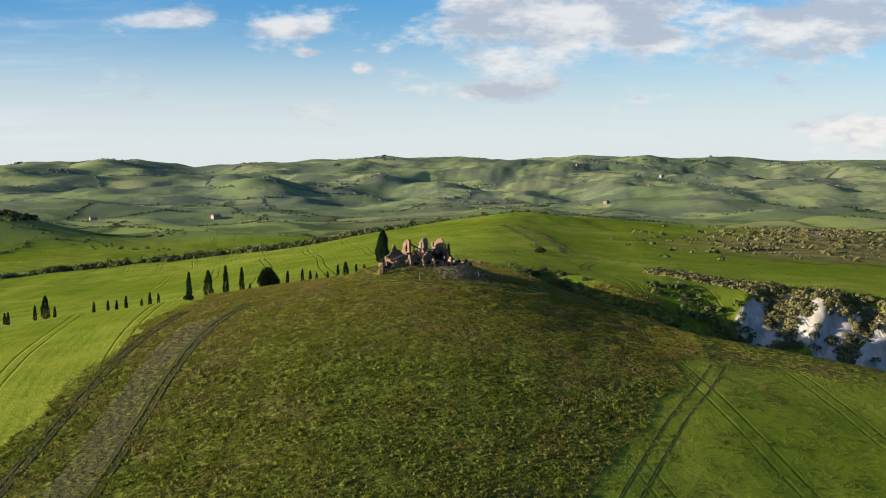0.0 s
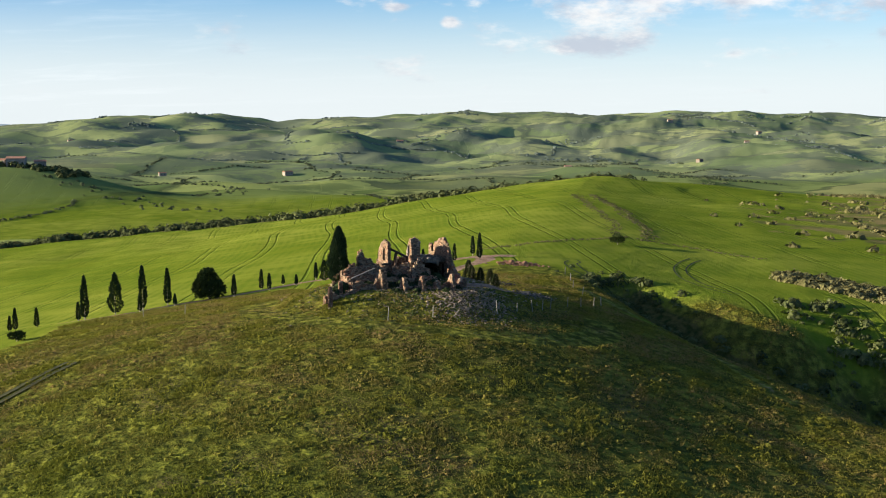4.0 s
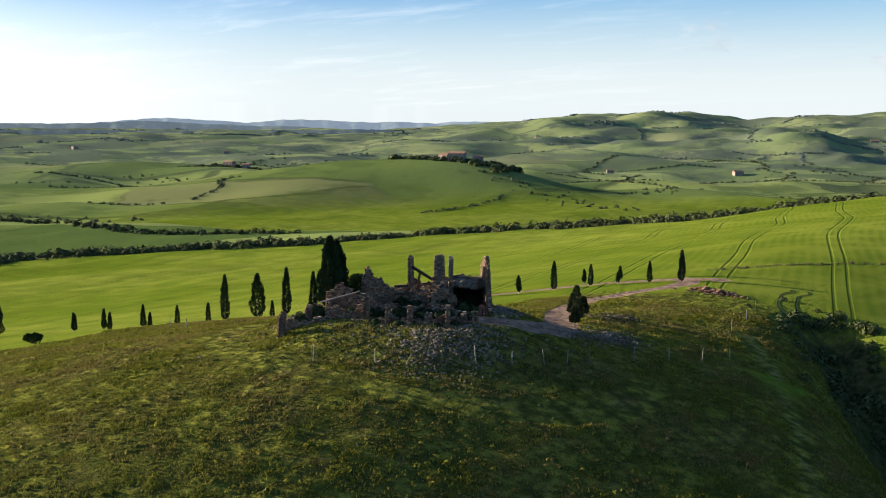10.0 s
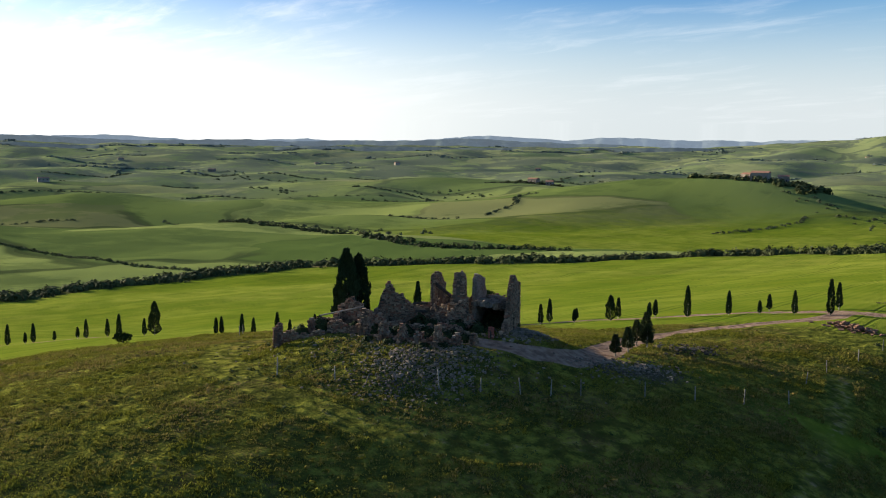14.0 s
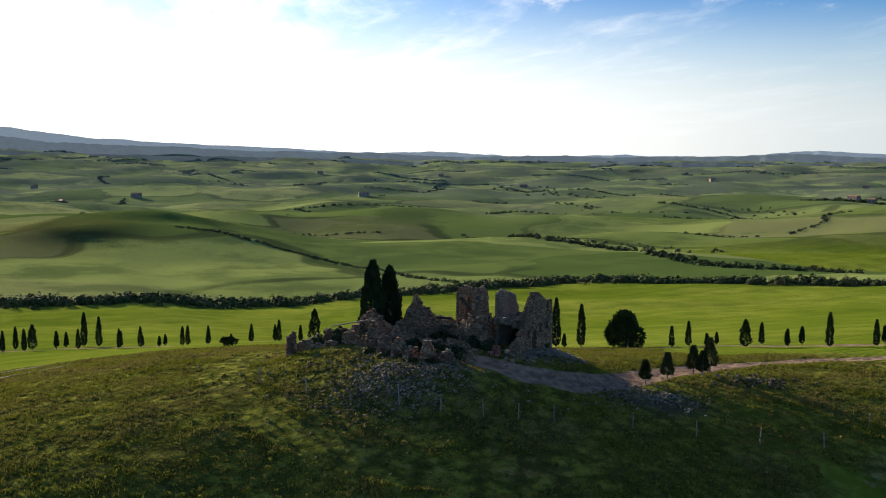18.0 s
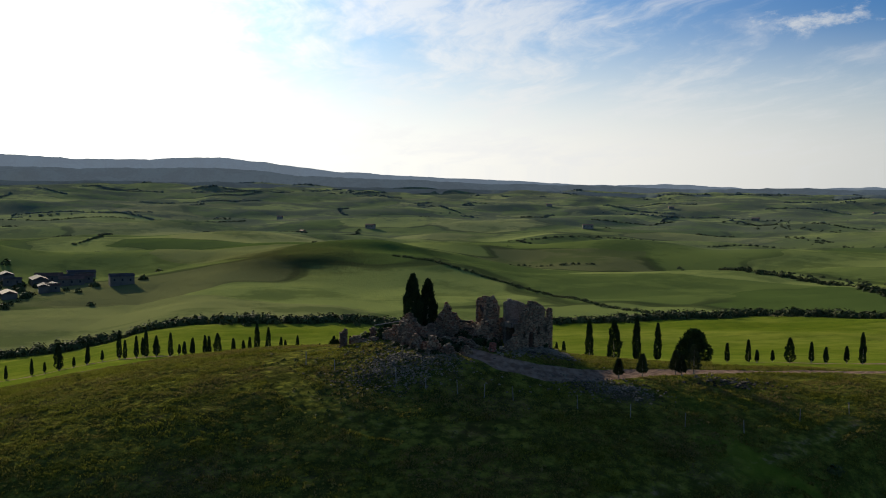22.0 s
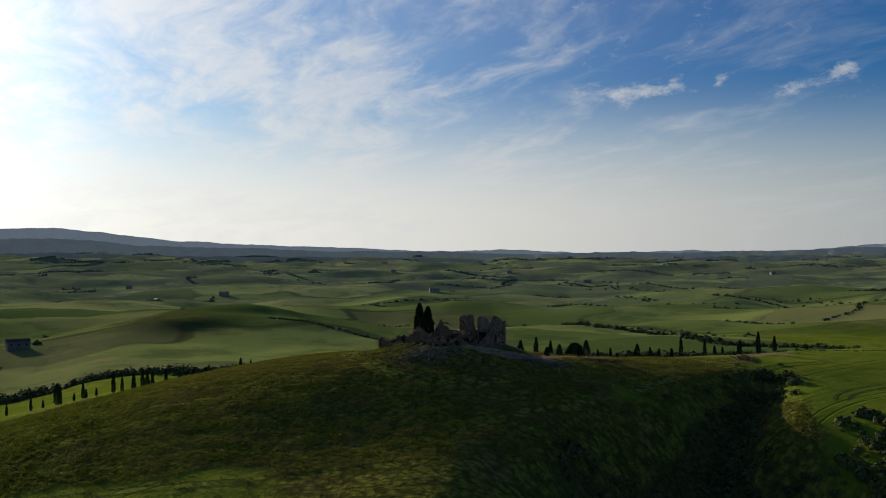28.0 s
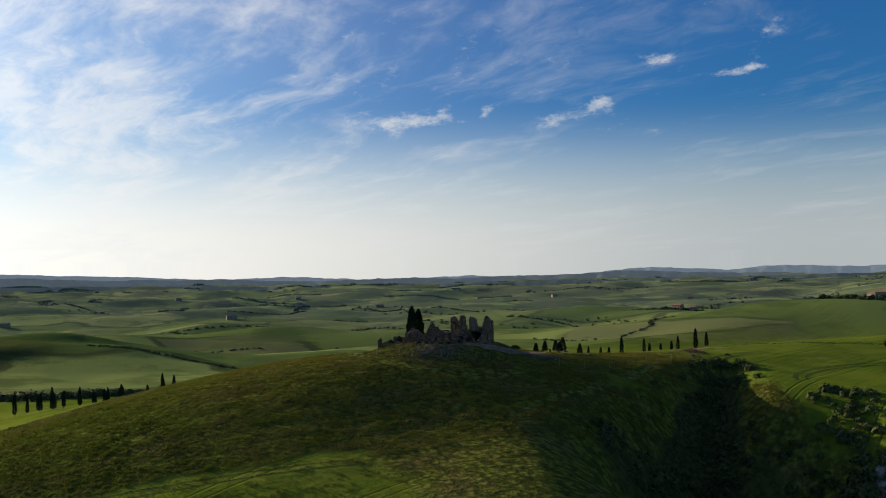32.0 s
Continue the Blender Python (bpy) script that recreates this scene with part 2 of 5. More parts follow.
def land(x, y):
    x, y = np.asarray(x, float), np.asarray(y, float)
    crest = sum(np.interp(y + d, CREST_Y, CREST_Z) for d in (-9, -4.5, 0, 4.5, 9)) / 5
    west, east = np.maximum(0, -x - 1), np.maximum(0, x - 3)
    fall_w = -41 * (1 - np.exp(-(west / 190) ** 1.3)) * (1 - 0.2 * (1 - step(-70, 0, y)))
    south = 1 - step(10, 48, y)
    broad = 29 + 19 * (1 - step(-75, -22, y))
    fall_e = -(4.0 + 4.4 * south) * (1 - np.exp(-(east / broad) ** 2)) - 0.045 * np.maximum(0, east - 45) * (1 + 2.0 * step(120, 400, east))
    near = crest + fall_w + fall_e
    near = near + 1.35 * (1 - step(8.0, 14.5, np.hypot(x * 0.92, y + 3.5)))
    near = near + 1.1 * np.exp(-(((x + 22) / 24) ** 2 + ((y + 25) / 17) ** 2))
    near = near - 0.5 * np.exp(-(((x - 3) / 6.0) ** 2 + ((y + 12.8) / 3.4) ** 2))
    near = near + 0.16 * waves(x, y, 42, 3) * step(14, 40, np.hypot(x, y)) + 0.03 * waves(x, y, 7, 4, 3)
    near = np.maximum(near, -44 + 0 * x) + 1.4 * waves(x, y, 160, 8) * step(120, 300, np.hypot(x, y))
    # gully with a bare eroded clay bank on its far side
    d, s = from_line(x, y, GULLY)
    wide, deep = 2.6 + 17 * s + 14 * step(0.5, 1, s), 1.0 + 22 * np.minimum(1, s * 1.3)
    near = near - deep * np.exp(-(d / wide) ** 2) * step(0, 0.12, s + 0.03)
    d, s = from_line(x, y, BASIN)
    near = near - 15 * np.exp(-(d / (13 + 10 * s)) ** 2)
    near = near - clay(x, y) * (4.2 * ravine(x, y) - 0.5 + 0.5 * waves(x, y, 6, 58, 3))
    # cart ruts' shallow bed
    d, s = from_line(x, y, ROAD)
    near = near - 0.12 * np.exp(-(d / 1.6) ** 2)
    # valley floor and the hills round it
    r = np.hypot(x, y)
    turn = np.degrees(np.arctan2(-x, y))
    turn = np.where(turn < -60, turn + 360, turn)
    low = (0.25 + 0.72 * np.interp(turn, SKY_TURN, SKY_UP)) * step(30, 42, turn) * (1 - step(150, 200, turn))
    rim = np.tan(np.radians(np.interp(turn, SKY_TURN, SKY_UP) - low)) * 3900 + 14
    rise = step(1250, 3900, r)
    far = -46 + 8.0 * waves(x, y, 470, 21, 2) * step(300, 700, r) + (rim + 46) * rise ** 1.15
    far = far + waves(x, y, 800, 31, 5) * (3 + 30 * (1 - 0.7 * step(36, 60, turn) * (1 - step(150, 200, turn))) * rise * (1 - rise) * np.clip(rim / 60, 0.3, 1.2) * 2 + 5 * rise)
    calm = 1 - 0.75 * step(36, 60, turn) * (1 - step(150, 200, turn))
    far = far + calm * (8 * waves(x, y, 430, 33, 3) + 3 * waves(x, y, 240, 34, 3)) * step(0.02, 0.3, rise) * (1 - 0.75 * step(0.75, 1, rise)) * np.clip(rim / 50, 0.3, 1.1)
    far = far + 30 * np.exp(-(((x + 560) / 230) ** 2 + ((y - 790) / 120) ** 2))
    far = far + 15 * np.exp(-(((x + 700) / 260) ** 2 + ((y - 60) / 110) ** 2)) * (1 + 0.25 * waves(x, y, 190, 77, 2))
    far = far + 13 * np.exp(-(((x + 560) / 180) ** 2 + ((y + 40) / 85) ** 2)) * (1 + 0.2 * waves(x, y, 170, 78, 2))
    far = far + 20 * np.exp(-(((x + 980) / 200) ** 2 + ((y - 900) / 120) ** 2))
    far = far + 46 * np.exp(-(((x + 700) / 170) ** 2 + ((y + 330) / 120) ** 2))
    out = step(330, 560, np.hypot(np.maximum(0, np.abs(x + 60) - 60), np.maximum(0, np.abs(y - 140) - 260)))
    return near * (1 - out) + far * out


def clay(x, y):
    """1 on the bare eroded bank."""
    d, s = from_line(x, y, CLAY)
    return (1 - step(6, 13, d + 4.5 * waves(x, y, 17, 12, 4))) * step(0.03, 0.16, s)


def ravine(x, y):
    """0 on the sharp ribs of the eroded bank, 1 in the rounded gullies between them."""
    along_bank = 0.93 * x - 0.37 * y + 3.0 * waves(x, y, 30, 57, 2)
    return np.abs(np.sin(along_bank * 3.1416 / 15.0)) * 0.75 + 0.25 * np.abs(np.sin(along_bank * 3.1416 / 5.2 + 1.0 + 0.5 * waves(x, y, 9, 59, 2)))


def height(x, y):
    return float(land(np.array([x]), np.array([y]))[0])


# ---- materials ----


def material(name):
    m = bpy.data.materials.new(name)
    m.use_nodes = True
    return m, Nodes(m.node_tree)


def finish(n, colour, rough=0.9, bump=None, strength=0.5, dist=0.05, **more):
    b = n.add("ShaderNodeBsdfPrincipled")
    n.put(b.inputs["Base Color"], colour if isinstance(colour, bpy.types.NodeSocket) else (*colour, 1))
    n.put(b.inputs["Roughness"], rough)
    n.put(b.inputs["Specular IOR Level"], 0.06)
    for k, v in more.items():
        n.put(b.inputs[k.replace("_", " ")], v)
    if bump is not None:
        bm_ = n.add("ShaderNodeBump", Height=bump, Strength=strength, Distance=dist)
        n.t.links.new(bm_.outputs[0], b.inputs["Normal"])
    n.t.links.new(b.outputs[0], n.add("ShaderNodeOutputMaterial").inputs[0])


def plain(name, dark, light, size=3.0, rough=0.9, bump=0.4, fine=14.0):
    """A two-tone material with coarse stains and fine grain."""
    m, n = material(name)
    where = n.add("ShaderNodeTexCoord").outputs["Object"]
    f = n.math("ADD", n.math("MULTIPLY", n.noise(where, size), 0.6), n.math("MULTIPLY", n.noise(where, fine, 5.0), 0.4))
    rnd = n.add("ShaderNodeObjectInfo").outputs["Random"]
    isl = n.add("ShaderNodeNewGeometry").outputs["Random Per Island"]
    f = n.math("ADD", f, n.math("MULTIPLY", n.math("SUBTRACT", n.math("ADD", rnd, isl), 1.0), 0.16))
    finish(n, n.mix(n.ramp(f, 0.3, 0.72), dark, light), rough, n.noise(where, fine * 2, 4.0), bump, 0.03)
    return m


M_LEAF = plain("cypress_leaf", (0.012, 0.022, 0.010), (0.035, 0.055, 0.022), 1.5, 0.8)
M_WOOD = plain("weathered_wood", (0.16, 0.13, 0.10), (0.36, 0.31, 0.25), 4.0)


def make_ground_material():
    m, n = material("land")
    where = n.add("ShaderNodeNewGeometry").outputs["Position"]
    zone = n.add("ShaderNodeAttribute")
    zone.attribute_name = "zone"        # red: dirt, green: rough grass, blue: bare clay
    kind = n.add("ShaderNodeSeparateColor", Color=zone.outputs["Color"])
    dirt, wild, bare = kind.outputs[0], kind.outputs[1], kind.outputs[2]
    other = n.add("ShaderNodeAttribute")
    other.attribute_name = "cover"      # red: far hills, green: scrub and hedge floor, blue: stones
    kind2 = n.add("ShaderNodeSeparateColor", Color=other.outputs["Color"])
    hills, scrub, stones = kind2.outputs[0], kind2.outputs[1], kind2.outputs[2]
    big, mid, fine = n.noise(where, 0.012, 4.0), n.noise(where, 0.11, 5.0), n.noise(where, 1.3, 6.0)
    grain = n.noise(where, 5.0, 5.0, 0.65)
    # sown fields, with drilled rows and wheel tracks
    crop = n.mix(n.ramp(big, 0.35, 0.65), (0.099, 0.125, 0.012), (0.163, 0.179, 0.025))
    crop = n.mix(n.math("MULTIPLY", n.ramp(mid, 0.3, 0.7), 0.5), crop, (0.064, 0.099, 0.010))
    bent = n.vec("ADD", where, n.vec("SCALE", n.add("ShaderNodeTexNoise", Vector=where, Scale=0.006, Detail=1.0).outputs["Color"], scale=26.0))
    across = n.vec("DOT_PRODUCT", bent, (0.962, 0.272, 0.0))
    lane = n.math("PINGPONG", across, 8.0)
    rut = n.math("MULTIPLY", n.math("SUBTRACT", 1.0, wild), n.math("MULTIPLY", n.math("MULTIPLY", n.math("SUBTRACT", 1.0, n.ramp(dirt, 0.02, 0.2)), n.ramp(n.math("ABSOLUTE", n.math("SUBTRACT", lane, 1.0)), 0.30, 0.10)), n.ramp(n.noise(where, 0.02, 3.0), 0.34, 0.46)))
    rows = n.math("MULTIPLY", n.ramp(n.math("PINGPONG", across, 0.9), 0.15, 0.75), n.ramp(mid, 0.35, 0.6))
    crop = n.mix(n.math("MULTIPLY", rows, 0.38), crop, (0.056, 0.099, 0.007))
    crop = n.mix(n.math("MULTIPLY", rut, 0.6), crop, (0.036, 0.056, 0.010))
    # rough pasture on the knoll
    turf = n.mix(n.ramp(fine, 0.32, 0.68), (0.058, 0.064, 0.012), (0.152, 0.150, 0.024))
    straw = n.math("MULTIPLY", n.ramp(n.noise(where, 0.22, 6.0, 0.65), 0.5, 0.72), n.ramp(grain, 0.35, 0.6))
    south = n.math("SUBTRACT", 1.0, n.ramp(n.vec("DOT_PRODUCT", where, (0.0, 1.0, 0.0)), -66.0, -34.0))
    turf = n.mix(n.math("MULTIPLY", south, 0.55), turf, n.mix(n.ramp(fine, 0.32, 0.68), (0.038, 0.058, 0.010), (0.104, 0.132, 0.017)))
    dry = n.math("ADD", n.ramp(n.noise(where, 0.045, 3.0), 0.42, 0.62), n.math("MULTIPLY", n.ramp(n.vec("DOT_PRODUCT", where, (0.0, 1.0, 0.0)), -62.0, -30.0), 0.85))
    straw = n.math("MULTIPLY", straw, n.math("ADD", 0.15, dry), clamp=True)
    turf = n.mix(n.math("MULTIPLY", straw, 0.75), turf, (0.120, 0.072, 0.030))
    bald = n.math("MULTIPLY", n.ramp(n.noise(where, 0.09, 5.0, 0.6), 0.52, 0.64), n.ramp(grain, 0.4, 0.6))
    turf = n.mix(n.math("MULTIPLY", bald, 0.7), turf, (0.125, 0.076, 0.044))
    stray = n.vec("ADD", where, n.vec("SCALE", n.add("ShaderNodeTexNoise", Vector=where, Scale=0.9, Detail=3.0).outputs["Color"], scale=1.1))
    clump = n.add("ShaderNodeTexVoronoi", Vector=n.vec("MULTIPLY", stray, (1.0, 1.0, 0.0)), Scale=0.85)
    tuft = n.math("SUBTRACT", 1.0, n.math("ADD", n.math("MULTIPLY", clump.outputs["Distance"], 0.85), n.math("MULTIPLY", n.math("SUBTRACT", grain, 0.5), 0.9)))
    # shade between clumps and light on their tops, put into the turf colour
    turf = n.mix(n.math("MULTIPLY", n.ramp(tuft, 0.72, 0.40), 0.68), turf, (0.026, 0.031, 0.008))
    turf = n.mix(n.math("MULTIPLY", n.ramp(tuft, 0.68, 0.92), 0.5), turf, (0.165, 0.165, 0.026))
    base = n.mix(wild, crop, turf)
    # distant valley and hills: a patchwork of pasture, ploughland and woods, with haze put into the colours
    warp = n.vec("ADD", where, n.vec("SCALE", n.add("ShaderNodeTexNoise", Vector=where, Scale=0.006, Detail=3.0).outputs["Color"], scale=160.0))
    warp = n.vec("MULTIPLY", warp, (1.0, 1.0, 0.0))
    cell = n.add("ShaderNodeTexVoronoi", Vector=warp, Scale=0.0058)
    pick = n.add("ShaderNodeSeparateColor", Color=cell.outputs["Color"])
    rim = n.add("ShaderNodeTexVoronoi", Vector=warp, Scale=0.0058)
    rim.feature = "DISTANCE_TO_EDGE"
    patch = n.mix(n.ramp(pick.outputs[0], 0.15, 0.9), (0.066, 0.096, 0.025), (0.172, 0.200, 0.058))
    patch = n.mix(n.math("MULTIPLY", n.ramp(pick.outputs[1], 0.80, 0.86), 0.35), patch, (0.134, 0.100, 0.067))
    patch = n.mix(n.math("MULTIPLY", n.ramp(pick.outputs[2], 0.86, 0.92), 0.45), patch, (0.234, 0.226, 0.090))
    patch = n.mix(n.math("MULTIPLY", n.ramp(n.noise(where, 0.010, 7.0, 0.66), 0.50, 0.60), 0.55), patch, (0.049, 0.072, 0.023))
    patch = n.mix(n.math("MULTIPLY", n.math("MULTIPLY", n.ramp(rim.outputs["Distance"], 0.05, 0.018), n.ramp(n.noise(where, 0.004, 2.0), 0.42, 0.55)), 0.75), patch, (0.031, 0.043, 0.018))
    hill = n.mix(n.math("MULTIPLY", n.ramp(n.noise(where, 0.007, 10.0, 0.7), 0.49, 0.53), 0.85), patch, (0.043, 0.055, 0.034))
    # pale grey-green mixed into the hill colour stands in for haze
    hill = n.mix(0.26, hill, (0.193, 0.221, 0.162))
    valley = n.add("ShaderNodeAttribute")
    valley.attribute_name = "valley"
    base = n.mix(valley.outputs["Fac"], base, patch)
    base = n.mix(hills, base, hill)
    # earth, clay, scrub and stones
    earth = n.mix(n.ramp(fine, 0.3, 0.7), (0.120, 0.078, 0.055), (0.240, 0.164, 0.115))
    base = n.mix(n.ramp(n.math("ADD", dirt, n.math("MULTIPLY", n.math("SUBTRACT", fine, 0.5), 0.5)), 0.38, 0.62), base, earth)
    rib = n.noise(n.vec("MULTIPLY", where, (1.0, 0.2, 0.6)), 0.5, 5.0)
    white = n.mix(n.ramp(rib, 0.3, 0.7), (0.190, 0.172, 0.148), (0.360, 0.330, 0.285))
    base = n.mix(n.ramp(n.math("ADD", bare, n.math("MULTIPLY", n.math("SUBTRACT", mid, 0.5), 0.8)), 0.4, 0.6), base, white)
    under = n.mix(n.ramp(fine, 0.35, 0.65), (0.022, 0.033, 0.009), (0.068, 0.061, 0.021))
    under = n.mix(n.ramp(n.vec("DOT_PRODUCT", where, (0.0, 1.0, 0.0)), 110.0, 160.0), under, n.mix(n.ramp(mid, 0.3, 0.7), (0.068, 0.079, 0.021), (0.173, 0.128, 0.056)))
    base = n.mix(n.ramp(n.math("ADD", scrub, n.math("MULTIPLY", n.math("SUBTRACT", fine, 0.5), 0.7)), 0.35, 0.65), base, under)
    grit = n.mix(n.ramp(grain, 0.4, 0.65), (0.026, 0.024, 0.012), (0.079, 0.066, 0.042))
    base = n.mix(n.ramp(n.math("ADD", stones, n.math("MULTIPLY", n.math("SUBTRACT", grain, 0.5), 0.9)), 0.4, 0.6), base, grit)
    tall = n.math("ADD", n.math("MULTIPLY", fine, n.math("ADD", 0.55, n.math("MULTIPLY", wild, 1.3))), n.math("ADD", n.math("MULTIPLY", rut, -0.6), n.math("MULTIPLY", grain, 0.4)))
    finish(n, base, 1.0, n.math("ADD", tall, n.math("MULTIPLY", n.math("MULTIPLY", tuft, wild), 0.9)), 0.8, 0.45, Specular_IOR_Level=0.0)
    return m


M_LAND = make_ground_material()

# ---- helpers for meshes ----


def part(name, bm, mat, parent=None, label=""):
    me = bpy.data.meshes.new(name)
    bm.to_mesh(me)
    bm.free()
    me.materials.append(mat)
    ob = new(name, me)
    ob.parent = parent
    if label:
        ob["label"] = label
    return ob


def arrays(name, verts, faces, mat, smooth=False):
    """An object from numpy arrays of vertices and of equal-sided faces."""
    me = bpy.data.meshes.new(name)
    verts, faces = np.asarray(verts, np.float32), np.asarray(faces, np.int32)
    n, k = faces.shape
    me.vertices.add(len(verts))
    me.vertices.foreach_set("co", verts.ravel())
    me.loops.add(n * k)
    me.loops.foreach_set("vertex_index", faces.ravel())
    me.polygons.add(n)
    me.polygons.foreach_set("loop_start", np.arange(0, n * k, k, dtype=np.int32))
    me.update(calc_edges=True)
    me.shade_smooth() if smooth else me.shade_flat()
    me.materials.append(mat)
    return new(name, me)


def zones(x, y):
    """Where the ground is dirt, rough grass, clay; far hills, scrub, stones; valley."""
    r = np.hypot(x, y)
    wob = waves(x, y, 23, 91, 3)
    d, s = from_line(x, y, ROAD)
    dirt = 1 - step(0.9, 1.75, d + 0.3 * wob)
    dl, sl = from_line(x, y, LANE)
    dirt = np.maximum(dirt, 0.75 * (1 - step(1.0, 2.2, dl)))
    dg, sg = from_line(x, y, [(-18, -150), (-25, -98), (-28.5, -75), (-30.5, -56), (-30, -42), (-29, -34)])
    strip = (1 - step(2.2, 3.2, dg + 0.4 * wob)) * (1 - step(0.8, 1.0, sg))
    dp, sp = from_line(x, y, [(17, 30), (22, 22), (27, 13), (31, 4), (35, -6), (40, -16)])
    dirt = np.maximum(dirt, 0.40 * (1 - step(0.3, 1.6, dp + 0.6 * wob)))
    dt, st = from_line(x, y, [(21, 104), (20, 130), (12, 171), (2, 228), (0, 250)])
    dirt = np.maximum(dirt, 0.36 * np.exp(-((dt - 2.6) / 0.8) ** 2))
    wild = (1 - step(-4, 4, -x - 40 + 3 * wob)) * (1 - step(20, 30, y + 0.35 * x + 3 * wob))
    sown = np.interp(-y, [40, 61, 80, 93, 150], [44, 41, 34, 30, 15])
    wild = wild * (1 - step(-2, 2, x - sown + wob) * (1 - step(-46, -38, y + 2 * wob)))
    wild = np.maximum(wild, step(24, 30, x + 2 * wob) * (1 - step(36, 42, y + 0.25 * (x - 40) + 2 * wob)) * step(-38, -30, y + 2 * wob) * (1 - step(110, 125, x)))
    wild = np.maximum(wild, (1 - step(16, 24, np.hypot(x - 8, y - 30) + 3 * wob)) * 0.9)
    bare = clay(x, y)
    dgu, sgu = from_line(x, y, GULLY)
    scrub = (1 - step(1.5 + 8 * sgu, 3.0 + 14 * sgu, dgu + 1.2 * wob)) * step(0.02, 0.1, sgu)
    # scrub carried over the east slope; its dark tone stands in for shade
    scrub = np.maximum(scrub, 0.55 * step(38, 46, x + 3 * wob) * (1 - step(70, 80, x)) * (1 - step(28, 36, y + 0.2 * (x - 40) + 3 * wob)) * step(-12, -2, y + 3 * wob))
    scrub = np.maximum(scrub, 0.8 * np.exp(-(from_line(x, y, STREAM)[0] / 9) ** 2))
    river = 1 - step(14, 30, from_line(x, y, [(120, 260), (170, 420), (190, 700), (140, 1100)])[0] + 8 * wob)
    dirt = np.maximum(dirt, river * 0.8)
    mound = np.hypot((x - 3) * 0.78, y + 6.2)
    dirt = np.maximum(dirt, 0.36 * np.exp(-((mound - 14.5) / 3.6) ** 2) * (1 - step(-4, 8, y)))
    brush = 1 - step(30, 75, from_line(x, y, [(110, 180), (190, 420), (210, 700), (160, 1100)])[0] + 25 * wob)
    scrub = np.maximum(scrub, 0.75 * brush * (1 - river))
    # dark brown-green tone over the hillside beyond the stream, by the scrub colours
    scrub = np.maximum(scrub, 0.56 * np.exp(-(((x + 650) / 190) ** 2 + ((y + 10) / 110) ** 2)))
    rub = mound
    # stony earth round the ruin, its dark tone also imitating shade on the bank
    stones = 0.36 * (1 - step(5, 13.0, rub + 2.2 * wob)) * (1 - step(0.3, 0.6, dirt))
    stones = np.maximum(stones, 0.62 * np.exp(-(((x - 13) / 4) ** 2 + ((y - 10) / 4.5) ** 2)))
    stones = np.maximum(stones, strip * 0.53)
    # grows with distance and brings in the haze-paled hill colour
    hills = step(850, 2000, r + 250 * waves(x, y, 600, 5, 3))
    brook = np.interp(y, [-900, -420, -120, -40, 80, 190, 255, 312, 342, 372], [-430, -330, -298, -306, -330, -358, -300, -247, -150, 10])
    valley = step(380, 520, np.hypot(np.maximum(0, np.abs(x + 60) - 60), np.maximum(0, np.abs(y - 140) - 260)) + 30 * wob)
    valley = np.maximum(valley, step(2, 14, brook - x) * (1 - step(365, 380, y)))
    return dirt, wild, bare, hills, scrub, stones, valley


def make_ground():
    n, k, reach = 780, 6.4, 4650
    u = np.linspace(-1, 1, n)
    g = reach / math.sinh(k) * np.sinh(k * u)
    gx, gy = np.meshgrid(g + 8, g - 12)
    gz = land(gx, gy)
    verts = np.stack([gx, gy, gz], -1).reshape(-1, 3)
    i = np.arange(n * n).reshape(n, n)
    faces = np.stack([i[:-1, :-1], i[:-1, 1:], i[1:, 1:], i[1:, :-1]], -1).reshape(-1, 4)
    ob = arrays("ground", verts, faces, M_LAND, True)
    zs = [z.ravel().astype(np.float32) for z in zones(gx, gy)]
    one = np.ones(n * n, np.float32)
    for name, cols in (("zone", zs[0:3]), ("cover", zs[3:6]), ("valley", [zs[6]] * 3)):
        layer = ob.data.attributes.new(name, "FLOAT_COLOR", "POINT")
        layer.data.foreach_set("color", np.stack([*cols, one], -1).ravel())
    tagged(ob, "rolling green grass hills and fields with dirt tracks", "ground", kind="structure")


make_ground()


